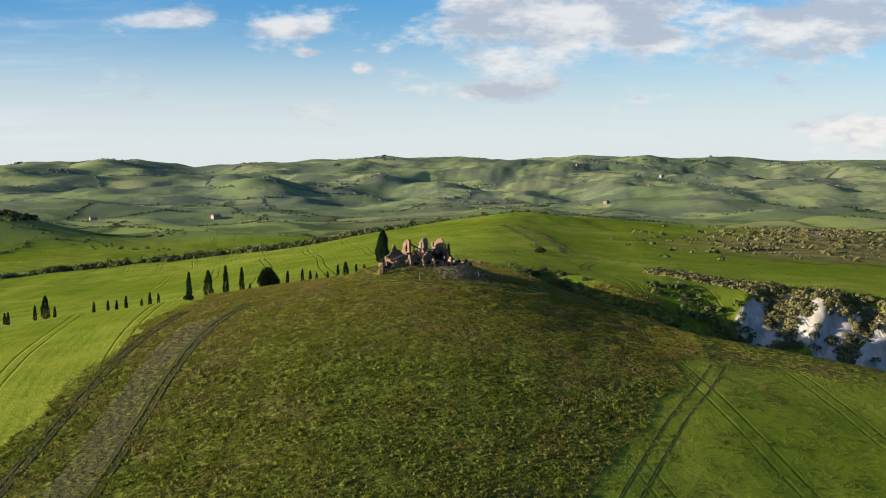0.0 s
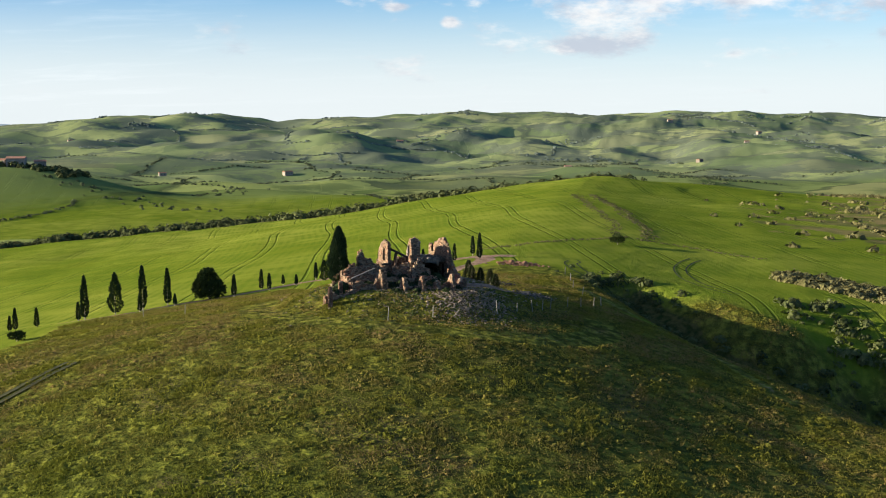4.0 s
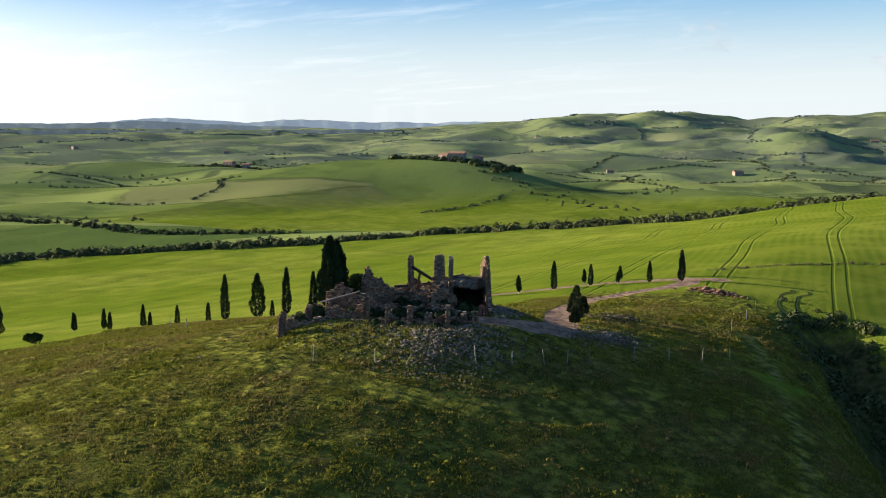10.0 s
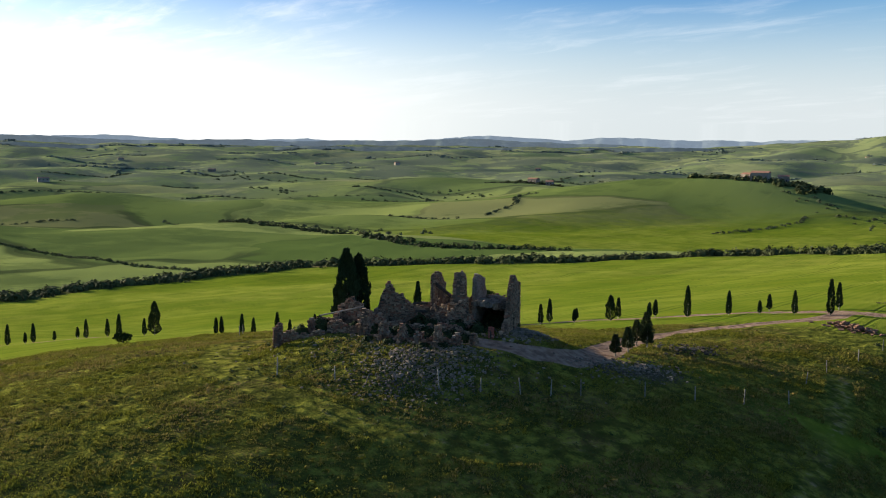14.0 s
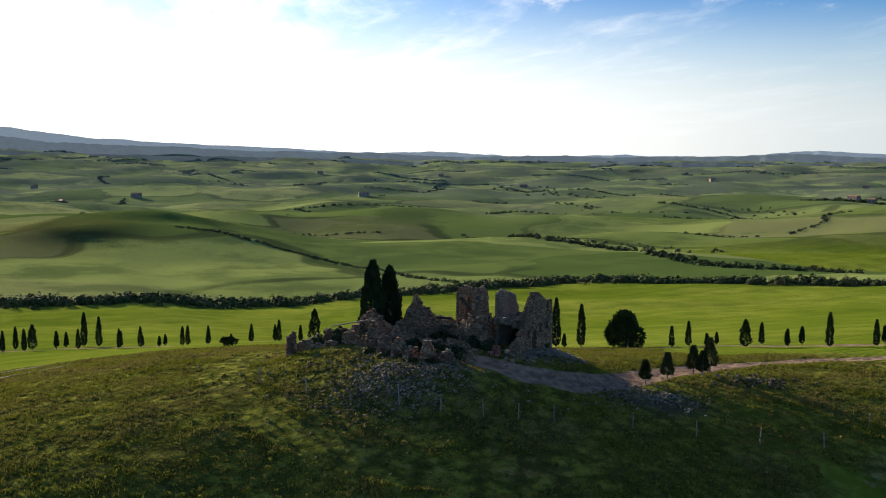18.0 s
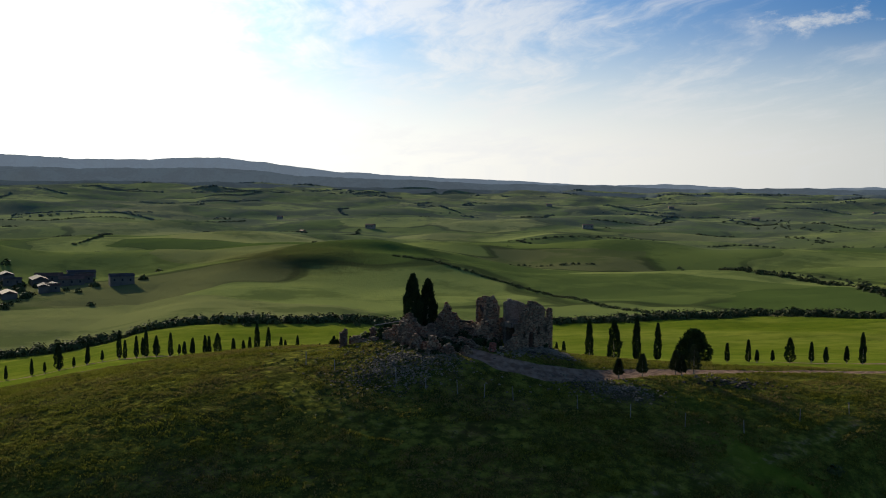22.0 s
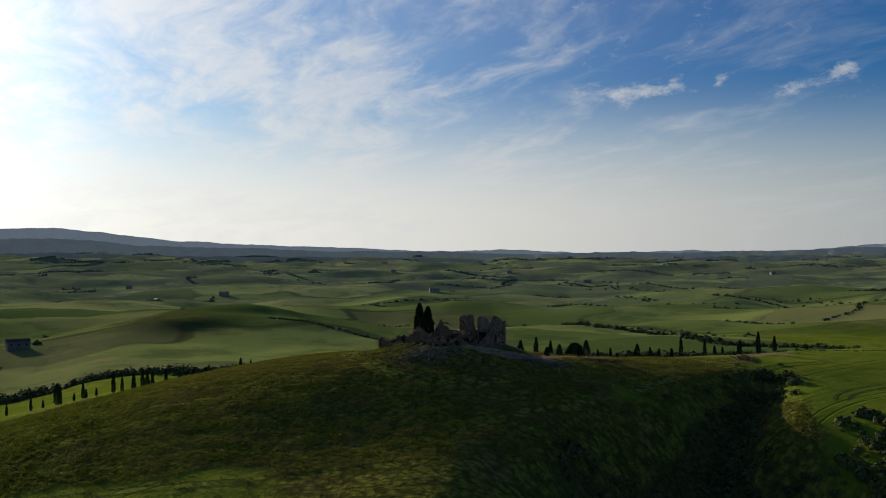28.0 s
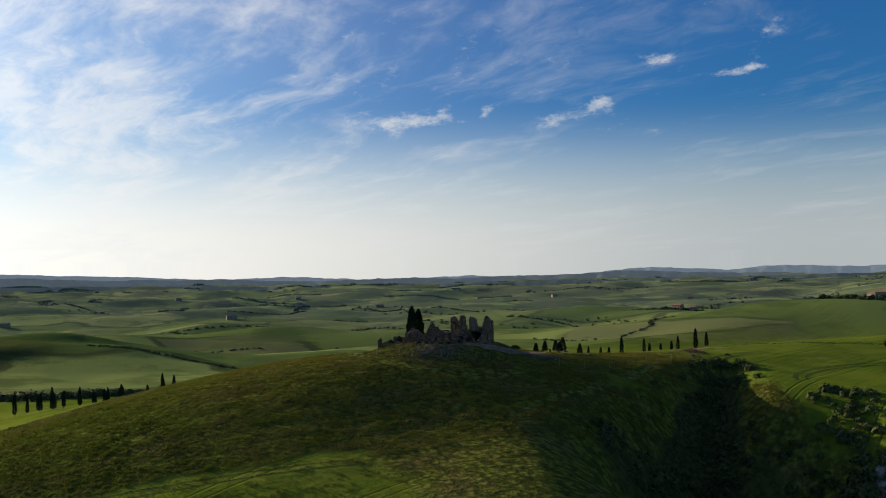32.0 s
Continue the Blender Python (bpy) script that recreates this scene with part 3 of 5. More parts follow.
def far_ridge(reach, share, drop, seed, first, last, dark, light, glow, label):
    """One range of blue mountains beyond the valley, far behind the rest, with haze put into colour and glow."""
    turn = np.linspace(first, last, 900)
    ends = step(first, first + 9, turn) * (1 - step(last - 12, last, turn))
    up = share * np.interp(turn, SKY_TURN, SKY_UP) - drop + 0.10 * waves(turn, 0 * turn, 11.0, seed, 5) + 0.02 * waves(turn, 0 * turn, 0.8, seed + 1, 3) - 0.7 * (1 - ends)
    a = np.radians(turn)
    rows = []
    for back, k in ((0, 1.0), (40, 0.86), (90, 0.62), (160, 0.3), (240, -0.2)):
        z = np.tan(np.radians(up)) * reach + 20
        fold = (34 * waves(turn * 1.0, back / 40 + 0 * turn, 4.0, seed + 2, 4) + 16 * waves(turn, back / 30 + 0 * turn, 1.3, seed + 3, 3)) * (k < 1)
        rows.append(np.stack([-np.sin(a) * (reach - back - fold), np.cos(a) * (reach - back - fold), -60 + (z + 60) * k], 1))
    n = len(turn)
    i = np.arange(n - 1)
    f = np.concatenate([np.stack([i + k * n, i + k * n + 1, i + (k + 1) * n + 1, i + (k + 1) * n], 1) for k in range(4)])
    m, nn = material("hazed_mountain")
    where = nn.add("ShaderNodeNewGeometry").outputs["Position"]
    # bluish emission imitates the haze in front of the range
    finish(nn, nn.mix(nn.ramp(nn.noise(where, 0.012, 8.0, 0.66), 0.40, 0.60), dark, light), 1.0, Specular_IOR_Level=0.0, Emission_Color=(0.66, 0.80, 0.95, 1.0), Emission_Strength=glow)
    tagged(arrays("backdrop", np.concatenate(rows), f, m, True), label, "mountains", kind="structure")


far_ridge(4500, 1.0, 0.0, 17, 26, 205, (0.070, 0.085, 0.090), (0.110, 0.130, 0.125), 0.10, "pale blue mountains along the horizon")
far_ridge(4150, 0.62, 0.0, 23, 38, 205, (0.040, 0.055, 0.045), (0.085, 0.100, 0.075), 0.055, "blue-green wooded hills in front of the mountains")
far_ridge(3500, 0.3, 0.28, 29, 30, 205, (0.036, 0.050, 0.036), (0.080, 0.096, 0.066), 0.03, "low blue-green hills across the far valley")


def box(bm, lo, hi):
    r = bmesh.ops.create_cube(bm, size=1)
    bmesh.ops.scale(bm, vec=[h - l for l, h in zip(lo, hi)], verts=r["verts"])
    bmesh.ops.translate(bm, vec=[(h + l) / 2 for l, h in zip(lo, hi)], verts=r["verts"])
    return r["verts"]


def rocks(centres, sizes, seed=1, flat=0.7, tilt=0.5):
    """Vertices and faces of many rough stones: jittered boxes, turned at random."""
    rng = np.random.RandomState(seed)
    c, n = np.asarray(centres, float), len(centres)
    unit = np.array([(x, y, z) for z in (-1, 1) for x, y in ((-1, -1), (1, -1), (1, 1), (-1, 1))], float) * 0.5
    v = unit[None] * (1 + rng.uniform(-0.28, 0.28, (n, 8, 3)))
    dims = np.asarray(sizes, float).reshape(n, -1) * np.ones((1, 3))
    v = v * (dims * np.array([1, 1, flat]))[:, None, :]
    a, b = rng.uniform(0, 6.283, n), rng.uniform(-tilt, tilt, n)
    ca, sa, cb, sb = np.cos(a)[:, None], np.sin(a)[:, None], np.cos(b)[:, None], np.sin(b)[:, None]
    y, z = v[..., 1] * cb - v[..., 2] * sb, v[..., 1] * sb + v[..., 2] * cb
    x = v[..., 0]
    v = np.stack([x * ca - y * sa, x * sa + y * ca, z], -1) + c[:, None, :]
    quad = np.array([(0, 3, 2, 1), (4, 5, 6, 7), (0, 1, 5, 4), (1, 2, 6, 5), (2, 3, 7, 6), (3, 0, 4, 7)])
    return v.reshape(-1, 3), (quad[None] + 8 * np.arange(n)[:, None, None]).reshape(-1, 4)


def holder(name, x, y, z=None):
    ob = new(name)
    ob.location = (x, y, height(x, y) if z is None else z)
    ob.empty_display_size = 0.3
    return ob


def under(ob, parent):
    """Hang ob, built in world metres, under parent."""
    ob.parent = parent
    ob.matrix_parent_inverse = Matrix.Translation(-Vector(parent.location))
    return ob


# ---- the ruined farmhouse ----
# u runs north-north-west along the cross walls, v along the length of the house
U, V = np.array([-0.59, 0.807]), np.array([0.807, 0.59])


def plan(u, v):
    return U * u + V * v


def stonework(name, shades, mortar, spread=1.0):
    """Stones of differing colour, each with its own tone, grain and lichen."""
    m, n = material(name)
    where = n.add("ShaderNodeTexCoord").outputs["Object"]
    isl = n.add("ShaderNodeNewGeometry").outputs["Random Per Island"]
    one = n.math("FRACT", n.math("MULTIPLY", isl, 17.31))
    col = n.mix(n.ramp(isl, 0.05, 0.95, False), shades[0], shades[1])
    col = n.mix(n.ramp(one, 0.72, 0.9), col, shades[2])
    col = n.mix(n.math("MULTIPLY", n.ramp(n.noise(where, 0.9, 5.0), 0.42, 0.66), 0.6), col, mortar)
    col = n.mix(n.math("MULTIPLY", n.ramp(n.noise(where, 9.0, 5.0, 0.65), 0.45, 0.7), 0.45), col, shades[1])
    finish(n, col, 0.95, n.noise(where, 12.0, 5.0), 0.8, 0.03)
    return m


M_WALL = stonework("ruin_masonry", ((0.053, 0.034, 0.023), (0.296, 0.206, 0.134), (0.192, 0.088, 0.053)), (0.074, 0.053, 0.038))
M_BRICK = stonework("old_brick", ((0.064, 0.034, 0.022), (0.216, 0.120, 0.076), (0.240, 0.192, 0.144)), (0.060, 0.044, 0.034))
M_MORTAR = plain("old_mortar", (0.040, 0.032, 0.024), (0.136, 0.106, 0.077), 1.4, 0.95, 0.8, 9.0)
M_PLASTER = plain("old_plaster", (0.120, 0.094, 0.072), (0.264, 0.218, 0.176), 0.7, 0.9, 0.4, 9.0)
M_BEAM = plain("charred_beam", (0.020, 0.016, 0.013), (0.080, 0.062, 0.048), 3.0, 0.85)
M_DOOR = plain("old_door_wood", (0.030, 0.016, 0.011), (0.110, 0.058, 0.038), 3.0, 0.85)
M_RUBBLE = plain("rubble", (0.026, 0.021, 0.015), (0.205, 0.163, 0.120), 0.5, 0.95, 0.6, 7.0)
M_IVY = plain("ivy", (0.010, 0.016, 0.006), (0.040, 0.055, 0.018), 2.0, 0.8)

house = holder("ruined_farmhouse", 0, -1, 1.2)
tagged(house, "roofless ruined stone farmhouse with broken walls on a grassy knoll", "ruin")


def masonry(a, b, tops, thick=0.5, foot=None, holes=(), seed=1, mat=None, course=0.19, name="wall", label="", ragged=0.35):
    """A broken rubble wall from a to b (metres in u, v); tops: heights (z) at even steps along it;
    holes: openings (from, to, low, high) in metres along the wall and of z."""
    rng = np.random.RandomState(seed)
    pa, pb = plan(*a), plan(*b)
    length = float(np.hypot(*(pb - pa)))
    way = (pb - pa) / length
    out = np.array([-way[1], way[0]])
    low = min(height(*pa), height(*pb)) - 0.4 if foot is None else foot
    steps = np.linspace(0, length, len(tops))
    ph = rng.uniform(0, 6.283, 4)

    def crown(q):
        e = np.interp(q, steps, tops)
        bite = np.sin(q * 2.7 + ph[0]) + 0.7 * np.sin(q * 6.1 + ph[1]) + 0.5 * np.sin(q * 13.7 + ph[2]) + 0.35 * np.sin(q * 29 + ph[3])
        return e + ragged * 0.36 * (bite - 0.5)

    def opened(q, z):
        return any(p < q < r and lo < z < hi for p, r, lo, hi in holes)

    # solid core of mortar and small stone, in upright strips
    vs, fs = [], []
    strip = 0.11
    for k in range(max(1, int(length / strip))):
        s0, s1 = k * strip, min(length, (k + 1) * strip)
        mid = (s0 + s1) / 2
        top = float(crown(np.array(mid))) - 0.05
        cuts = sorted([(lo, hi) for p, r, lo, hi in holes if p < mid < r])
        z0 = low
        for lo, hi in cuts + [(top, top)]:
            z1 = min(lo, top)
            if z1 > z0 + 0.02:
                base = len(vs)
                for z in (z0, z1):
                    t2 = thick * 0.40 * (1 - 0.25 * max(0.0, (z - low) / max(0.5, top - low)))
                    for q, o in ((s0, -t2), (s1, -t2), (s1, t2), (s0, t2)):
                        p = pa + way * q + out * o
                        vs.append((p[0], p[1], z))
                fs += [tuple(base + c for c in f) for f in ((0, 3, 2, 1), (4, 5, 6, 7), (0, 1, 5, 4), (1, 2, 6, 5), (2, 3, 7, 6), (3, 0, 4, 7))]
            z0 = max(z0, hi)
    core = under(arrays("wall_core", vs, fs, mat if mat is M_PLASTER else M_MORTAR), house)
    # facing stones, laid in rough courses
    centres, dims = [], []
    z, course = low, course * 0.66
    ends = crown(np.linspace(0, length, 60)).max()
    while z < ends:
        h = course * rng.uniform(0.75, 1.3)
        q = -rng.uniform(0, 0.2)
        while q < length + 0.05:
            w = rng.uniform(0.1, 0.29)
            mid = min(max(q + w / 2, 0.04), length - 0.04)
            if z + h * 0.5 < float(crown(np.array(mid))) + rng.uniform(-0.08, 0.05) and not opened(mid, z + h / 2):
                worn = 1 - 0.2 * max(0.0, (z - low) / max(0.5, ends - low))
                for side in (-1, 1):
                    spot = pa + way * mid + out * side * (thick * 0.36 * worn + rng.uniform(-0.02, 0.02))
                    centres.append((spot[0], spot[1], z + h / 2))
                    dims.append((w * 0.97, thick * 0.24 + 0.04, h * 0.95))
            q += w
        z += h
    # loose stones along the broken top
    for q in np.arange(0.05, length, 0.16):
        if not opened(q, float(crown(np.array(q)))):
            spot = pa + way * q + out * rng.uniform(-0.3, 0.3) * thick
            centres.append((spot[0], spot[1], float(crown(np.array(q))) + rng.uniform(-0.12, 0.04)))
            d = rng.uniform(0.12, 0.28)
            dims.append((d * 1.3, d * 1.1, d * 0.8))
    n = len(centres)
    unit = np.array([(x, y, zz) for zz in (-1, 1) for x, y in ((-1, -1), (1, -1), (1, 1), (-1, 1))], float) * 0.5
    v = unit[None] * np.array(dims)[:, None, :] * (1 + rng.uniform(-0.2, 0.14, (n, 8, 3)))
    spin, tip = rng.uniform(-0.12, 0.12, (n, 1)), rng.uniform(-0.12, 0.12, (n, 1))
    vx, vy = v[..., 0] - v[..., 1] * spin, v[..., 1] + v[..., 0] * spin
    v[..., 2] += v[..., 0] * tip + rng.uniform(-0.02, 0.02, (n, 1))
    x = vx * way[0] + vy * out[0]
    y = vx * way[1] + vy * out[1]
    v = np.stack([x, y, v[..., 2]], -1) + np.array(centres)[:, None, :]
    quad = np.array([(0, 3, 2, 1), (4, 5, 6, 7), (0, 1, 5, 4), (1, 2, 6, 5), (2, 3, 7, 6), (3, 0, 4, 7)])
    f = (quad[None] + 8 * np.arange(n)[:, None, None]).reshape(-1, 4)
    ob = under(arrays(name, v.reshape(-1, 3), f, mat or M_WALL), house)
    if label:
        ob["label"] = label
    return ob


# standing cross walls
masonry((0.9, -2.55), (3.9, -2.45), [5.5, 5.9, 5.75, 5.2, 4.8], 0.42, holes=((0.9, 1.6, 3.5, 4.9),), seed=2, label="tall broken wall with a window opening", ragged=0.2)
masonry((-0.7, 0.06), (0.8, 0.06), [4.0, 4.3, 4.2, 3.8], 1.45, seed=3, name="chimney_base")
masonry((-0.45, 0.06), (0.6, 0.06), [5.2, 6.15, 6.1, 5.4], 1.0, foot=3.6, seed=53, name="chimney", label="square stone chimney, broken at the top", ragged=0.25)
masonry((-0.9, -0.6), (-0.9, 1.6), [2.9, 3.3, 3.7, 3.0, 2.6], 0.6, seed=4)
masonry((1.0, 1.1), (4.2, 1.15), [5.5, 5.85, 5.7, 5.6, 5.2, 4.3], 0.4, seed=5, mat=M_PLASTER, label="slab of wall with pale old plaster", ragged=0.12)
masonry((-3.2, 4.55), (4.5, 4.1), [1.8, 2.0, 2.6, 3.7, 5.3, 6.0, 5.7, 5.3, 5.0, 4.95], 0.42, seed=6,
        holes=((3.9, 4.75, 1.0, 3.0), (3.0, 3.4, 2.4, 3.1), (5.2, 5.7, 2.5, 3.3), (6.35, 6.95, 2.7, 3.6), (6.5, 7.1, 4.1, 6.2)), label="end wall with door and small window openings", ragged=0.2)
# back and inner walls
masonry((4.4, -2.6), (4.3, 4.2), [3.4, 3.1, 3.3, 3.6, 3.7, 3.6, 3.7], 0.5, seed=7)
masonry((0.2, -6.6), (0.35, -4.4), [4.5, 5.0, 4.3, 3.9, 4.0, 3.9, 3.3], 0.5, seed=8, label="jagged stub of wall with a pointed corner")
masonry((0.2, -6.5), (-2.2, -6.6), [4.4, 3.6, 3.1, 2.9], 0.5, seed=9)
masonry((0.4, -4.4), (0.9, -2.5), [3.3, 3.0, 3.2], 0.5, seed=10)
masonry((0.3, -2.4), (-0.4, -0.7), [3.0, 3.3, 3.6], 0.5, seed=11)
masonry((3.6, -6.3), (3.9, -2.6), [2.8, 2.4, 2.6, 3.2], 0.5, seed=12)
masonry((-3.0, -9.4), (-3.4, -6.8), [3.2, 3.85, 3.8, 3.6, 3.0], 0.55, seed=13, label="rounded remnant of a thick stone wall")
masonry((-3.1, -9.4), (-0.6, -9.6), [3.4, 2.9, 2.2], 0.5, seed=14)
masonry((-3.4, -6.8), (-3.7, -3.2), [3.0, 2.7, 2.2, 2.4, 2.0], 0.5, seed=15)
masonry((-3.7, -3.2), (-3.6, 1.2), [2.0, 2.3, 2.0, 2.4, 2.1], 0.5, seed=16)
masonry((-3.6, 1.2), (-3.3, 3.4), [1.9, 1.6, 1.5, 1.4], 0.45, seed=17)
M_RED = stonework("red_brick", ((0.160, 0.045, 0.032), (0.380, 0.120, 0.085), (0.300, 0.200, 0.150)), (0.140, 0.080, 0.060))
masonry((-3.9, 3.75), (-3.35, 3.7), [2.1, 2.35, 2.2], 0.4, seed=18, mat=M_RED, name="pier", label="short pier of red brick beside the road", ragged=0.1)
# row of stub piers along the front
for k, (u, v, top, w) in enumerate(((-6.0, -6.1, 3.5, 1.3), (-7.2, -4.2, 2.9, 0.8), (-7.9, -2.4, 2.8, 0.8), (-8.4, -0.9, 2.4, 1.2), (-8.6, 0.7, 3.0, 0.7), (-8.0, 2.0, 2.4, 1.0), (-6.6, 3.0, 2.2, 0.9))):
    masonry((u - 0.8, v), (u + 0.9, v + 0.1), [top - 1.3, top - 0.25, top, top - 0.1, top - 0.5, top - 1.4], w * 0.5, seed=30 + k, name="pier", mat=M_BRICK if k in (3, 5) else M_WALL, ragged=0.16)
masonry((-6.3, -6.2), (-7.3, -4.2), [1.9, 1.6, 1.8], 0.45, seed=40)
masonry((-7.3, -4.0), (-8.3, -1.0), [1.7, 1.9, 1.6, 1.8], 0.45, seed=41)
masonry((-8.5, -0.9), (-8.2, 2.0), [1.7, 2.2, 2.0, 1.6], 0.45, seed=42, mat=M_BRICK)
masonry((-5.6, -9.2), (-5.9, -6.2), [2.2, 2.4, 2.0, 2.6], 0.5, seed=43)
masonry((-3.2, -9.4), (-5.8, -9.2), [3.0, 2.5, 2.2], 0.5, seed=44)
masonry((-7.2, -12.9), (-6.6, -9.4), [1.3, 1.6, 1.4, 1.8], 0.5, seed=45)
masonry((-8.6, -12.8), (-8.0, -12.6), [2.2, 2.4], 0.45, seed=46, mat=M_BRICK, name="pier", label="short square brick pier")
masonry((-6.2, -10.8), (-5.7, -10.7), [2.4, 2.3], 0.4, seed=47, mat=M_BRICK, name="pier")
masonry((-4.6, -11.2), (-3.2, -9.6), [1.9, 2.4, 2.0], 0.5, seed=48)


def bar(name, a, b, w, d, mat, parent, label=""):
    """A squared timber from a to b."""
    a, b = Vector(a), Vector(b)
    bm = bmesh.new()
    box(bm, (-w / 2, -d / 2, 0), (w / 2, d / 2, (b - a).length))
    bmesh.ops.bevel(bm, geom=bm.edges[:], offset=min(w, d) * 0.12, segments=1, affect="EDGES")
    bm.transform(Matrix.Translation(a) @ (b - a).to_track_quat("Z", "Y").to_matrix().to_4x4())
    ob = part(name, bm, mat, None, label)
    return under(ob, parent)


def at(u, v, z):
    p = plan(u, v)
    return (p[0], p[1], z)


def door_leaf():
    """Plank door standing in the end wall, added so that the opening looks dark."""
    bm = bmesh.new()
    for k in range(5):
        box(bm, (-0.41 + k * 0.165, -0.03, 0), (-0.41 + k * 0.165 + 0.155, 0.03, 1.95 - 0.02 * (k % 2)))
    for z in (0.35, 1.5):
        box(bm, (-0.38, 0.03, z), (0.38, 0.07, z + 0.14))
    p = at(1.1, 4.3, 1.0)
    bm.transform(Matrix.Translation(p) @ Matrix.Rotation(math.atan2(U[1], U[0]), 4, "Z"))
    under(part("door", bm, M_DOOR, None, "dark plank door added to make the doorway dark"), house)


door_leaf()
bar("lintel", at(0.55, 4.31, 3.05), at(1.7, 4.27, 3.05), 0.2, 0.5, M_BEAM, house)
bar("beam", at(1.2, -2.5, 5.0), at(0.2, -0.5, 3.9), 0.2, 0.24, M_BEAM, house, "dark sloping roof beam")
bar("beam", at(0.9, -1.9, 3.2), at(0.9, -1.6, 4.6), 0.22, 0.2, M_BRICK, house)
bar("lintel", at(-0.3, -3.9, 3.35), at(0.1, -2.7, 3.35), 0.2, 0.2, M_BEAM, house)
bar("lintel", at(0.3, -3.9, 2.6), at(0.6, -2.9, 2.6), 0.18, 0.18, M_BEAM, house)
bar("pole", at(-6.6, -9.8, 2.9), at(-5.0, -6.6, 3.6), 0.1, 0.1, M_PLASTER, house, "pale fallen pole across the stones")


# what is left of a vault between the slab and the end wall
def roof_remnant():
    rng = np.random.RandomState(61)
    c, d = [], []
    # reaches forward past the doorway to keep the room behind it dark
    for u in np.arange(0.5, 4.3, 0.3):
        for v in np.arange(1.3, 4.0, 0.3):
            p = plan(u + rng.uniform(-0.1, 0.1), v + rng.uniform(-0.1, 0.1))
            c.append((p[0], p[1], 3.45 + 0.12 * math.sin(u * 2 + v * 3) + rng.uniform(-0.12, 0.12)))
            d.append((0.42, 0.42, rng.uniform(0.25, 0.5)))
    v, f = rocks(c, d, 61, 1.0, 0.25)
    under(arrays("roof_remnant", v, f, M_RUBBLE), house)["label"] = "sagging remnant of a stone vault"


roof_remnant()
bar("roof_beam", at(1.5, 1.3, 3.2), at(1.5, 4.1, 3.25), 0.24, 0.26, M_BEAM, house)
bar("roof_beam", at(2.8, 1.3, 3.2), at(2.8, 4.1, 3.2), 0.24, 0.26, M_BEAM, house)
bar("roof_beam", at(4.0, 1.3, 3.2), at(4.0, 4.1, 3.2), 0.24, 0.26, M_BEAM, house)


def leaf_cloud(n, seed, shape, size, rise=0.4):
    """n small leaf sprays, each of two crossed blades; shape gives places and outward ways."""
    rng = np.random.RandomState(seed)
    p, o = shape(rng, n)
    up = np.array([0, 0, 1.0])
    d = o * (1 - rise) + up * rise + rng.normal(0, 0.25, (n, 3))
    d /= np.linalg.norm(d, axis=1)[:, None]
    side = np.cross(d, rng.normal(0, 1, (n, 3)))
    side /= np.linalg.norm(side, axis=1)[:, None] + 1e-6
    s = size * rng.uniform(0.6, 1.3, (n, 1))
    third = np.cross(d, side)
    v = np.stack([p - side * s * 0.42, p + side * s * 0.42, p + d * s * 1.25, p - third * s * 0.42, p + third * s * 0.42, p + d * s * 1.1], 1)
    f = np.array([(0, 1, 2), (3, 4, 5)])[None] + 6 * np.arange(n)[:, None, None]
    return v.reshape(-1, 3), f.reshape(-1, 3)


def spindle(tall, wide, low=0.0, lean=0.0):
    """The pointed column of a cypress."""
    def shape(rng, n):
        t = rng.uniform(0, 1, n) ** 0.85
        a = rng.uniform(0, 6.283, n)
        lump = 1 + 0.16 * np.sin(a * 3 + t * 9) + 0.12 * np.sin(a * 2 - t * 17 + 1)
        r = wide * np.minimum(1, (t + 0.06) / 0.16) * (1 - t ** 2.2) ** 0.75 * lump * rng.uniform(0.72, 1.0, n)
        p = np.stack([r * np.cos(a) + lean * t, r * np.sin(a), low + t * (tall - low)], 1)
        o = np.stack([np.cos(a), np.sin(a), 0 * a + 0.6], 1)
        return p, o / np.linalg.norm(o, axis=1)[:, None]
    return shape


def dome(tall, wide, low, seed=0):
    """The round uneven crown of a broad tree: several heaped lobes."""
    def shape(rng, n):
        k = 14
        lob = rng.normal(0, 1, (k, 3))
        lob /= np.linalg.norm(lob, axis=1)[:, None]
        lob[:, 2] = np.abs(lob[:, 2]) * 1.1 - 0.35
        w = rng.randint(0, k, n)
        q = rng.normal(0, 1, (n, 3))
        q /= np.linalg.norm(q, axis=1)[:, None]
        half = (tall - low) / 2
        c = lob[w] * np.array([wide, wide, half]) * 0.62
        p = c + q * np.array([wide, wide, half]) * rng.uniform(0.32, 0.5, (n, 1))
        p[:, 2] += low + half
        return p, q
    return shape


def trunk_mesh(tall, r0, r1, seed, limbs=0, wide=1.0):
    rng = np.random.RandomState(seed)
    bm = bmesh.new()
    def tube(a, b, ra, rb):
        a, b = Vector(a), Vector(b)
        r = bmesh.ops.create_cone(bm, cap_ends=True, segments=8, radius1=ra, radius2=rb, depth=(b - a).length)
        bmesh.ops.transform(bm, verts=r["verts"], matrix=Matrix.Translation((a + b) / 2) @ (b - a).to_track_quat("Z", "Y").to_matrix().to_4x4())
    tube((0, 0, -0.3), (0.03 * tall, 0, tall), r0, r1)
    for k in range(limbs):
        a = k * 2.4 + rng.uniform(0, 1)
        z = tall * rng.uniform(0.55, 0.95)
        tube((0.02 * tall, 0, z), (wide * math.cos(a), wide * math.sin(a), z + wide * rng.uniform(0.5, 1.0)), r1 * 0.8, r1 * 0.25)
    return bm


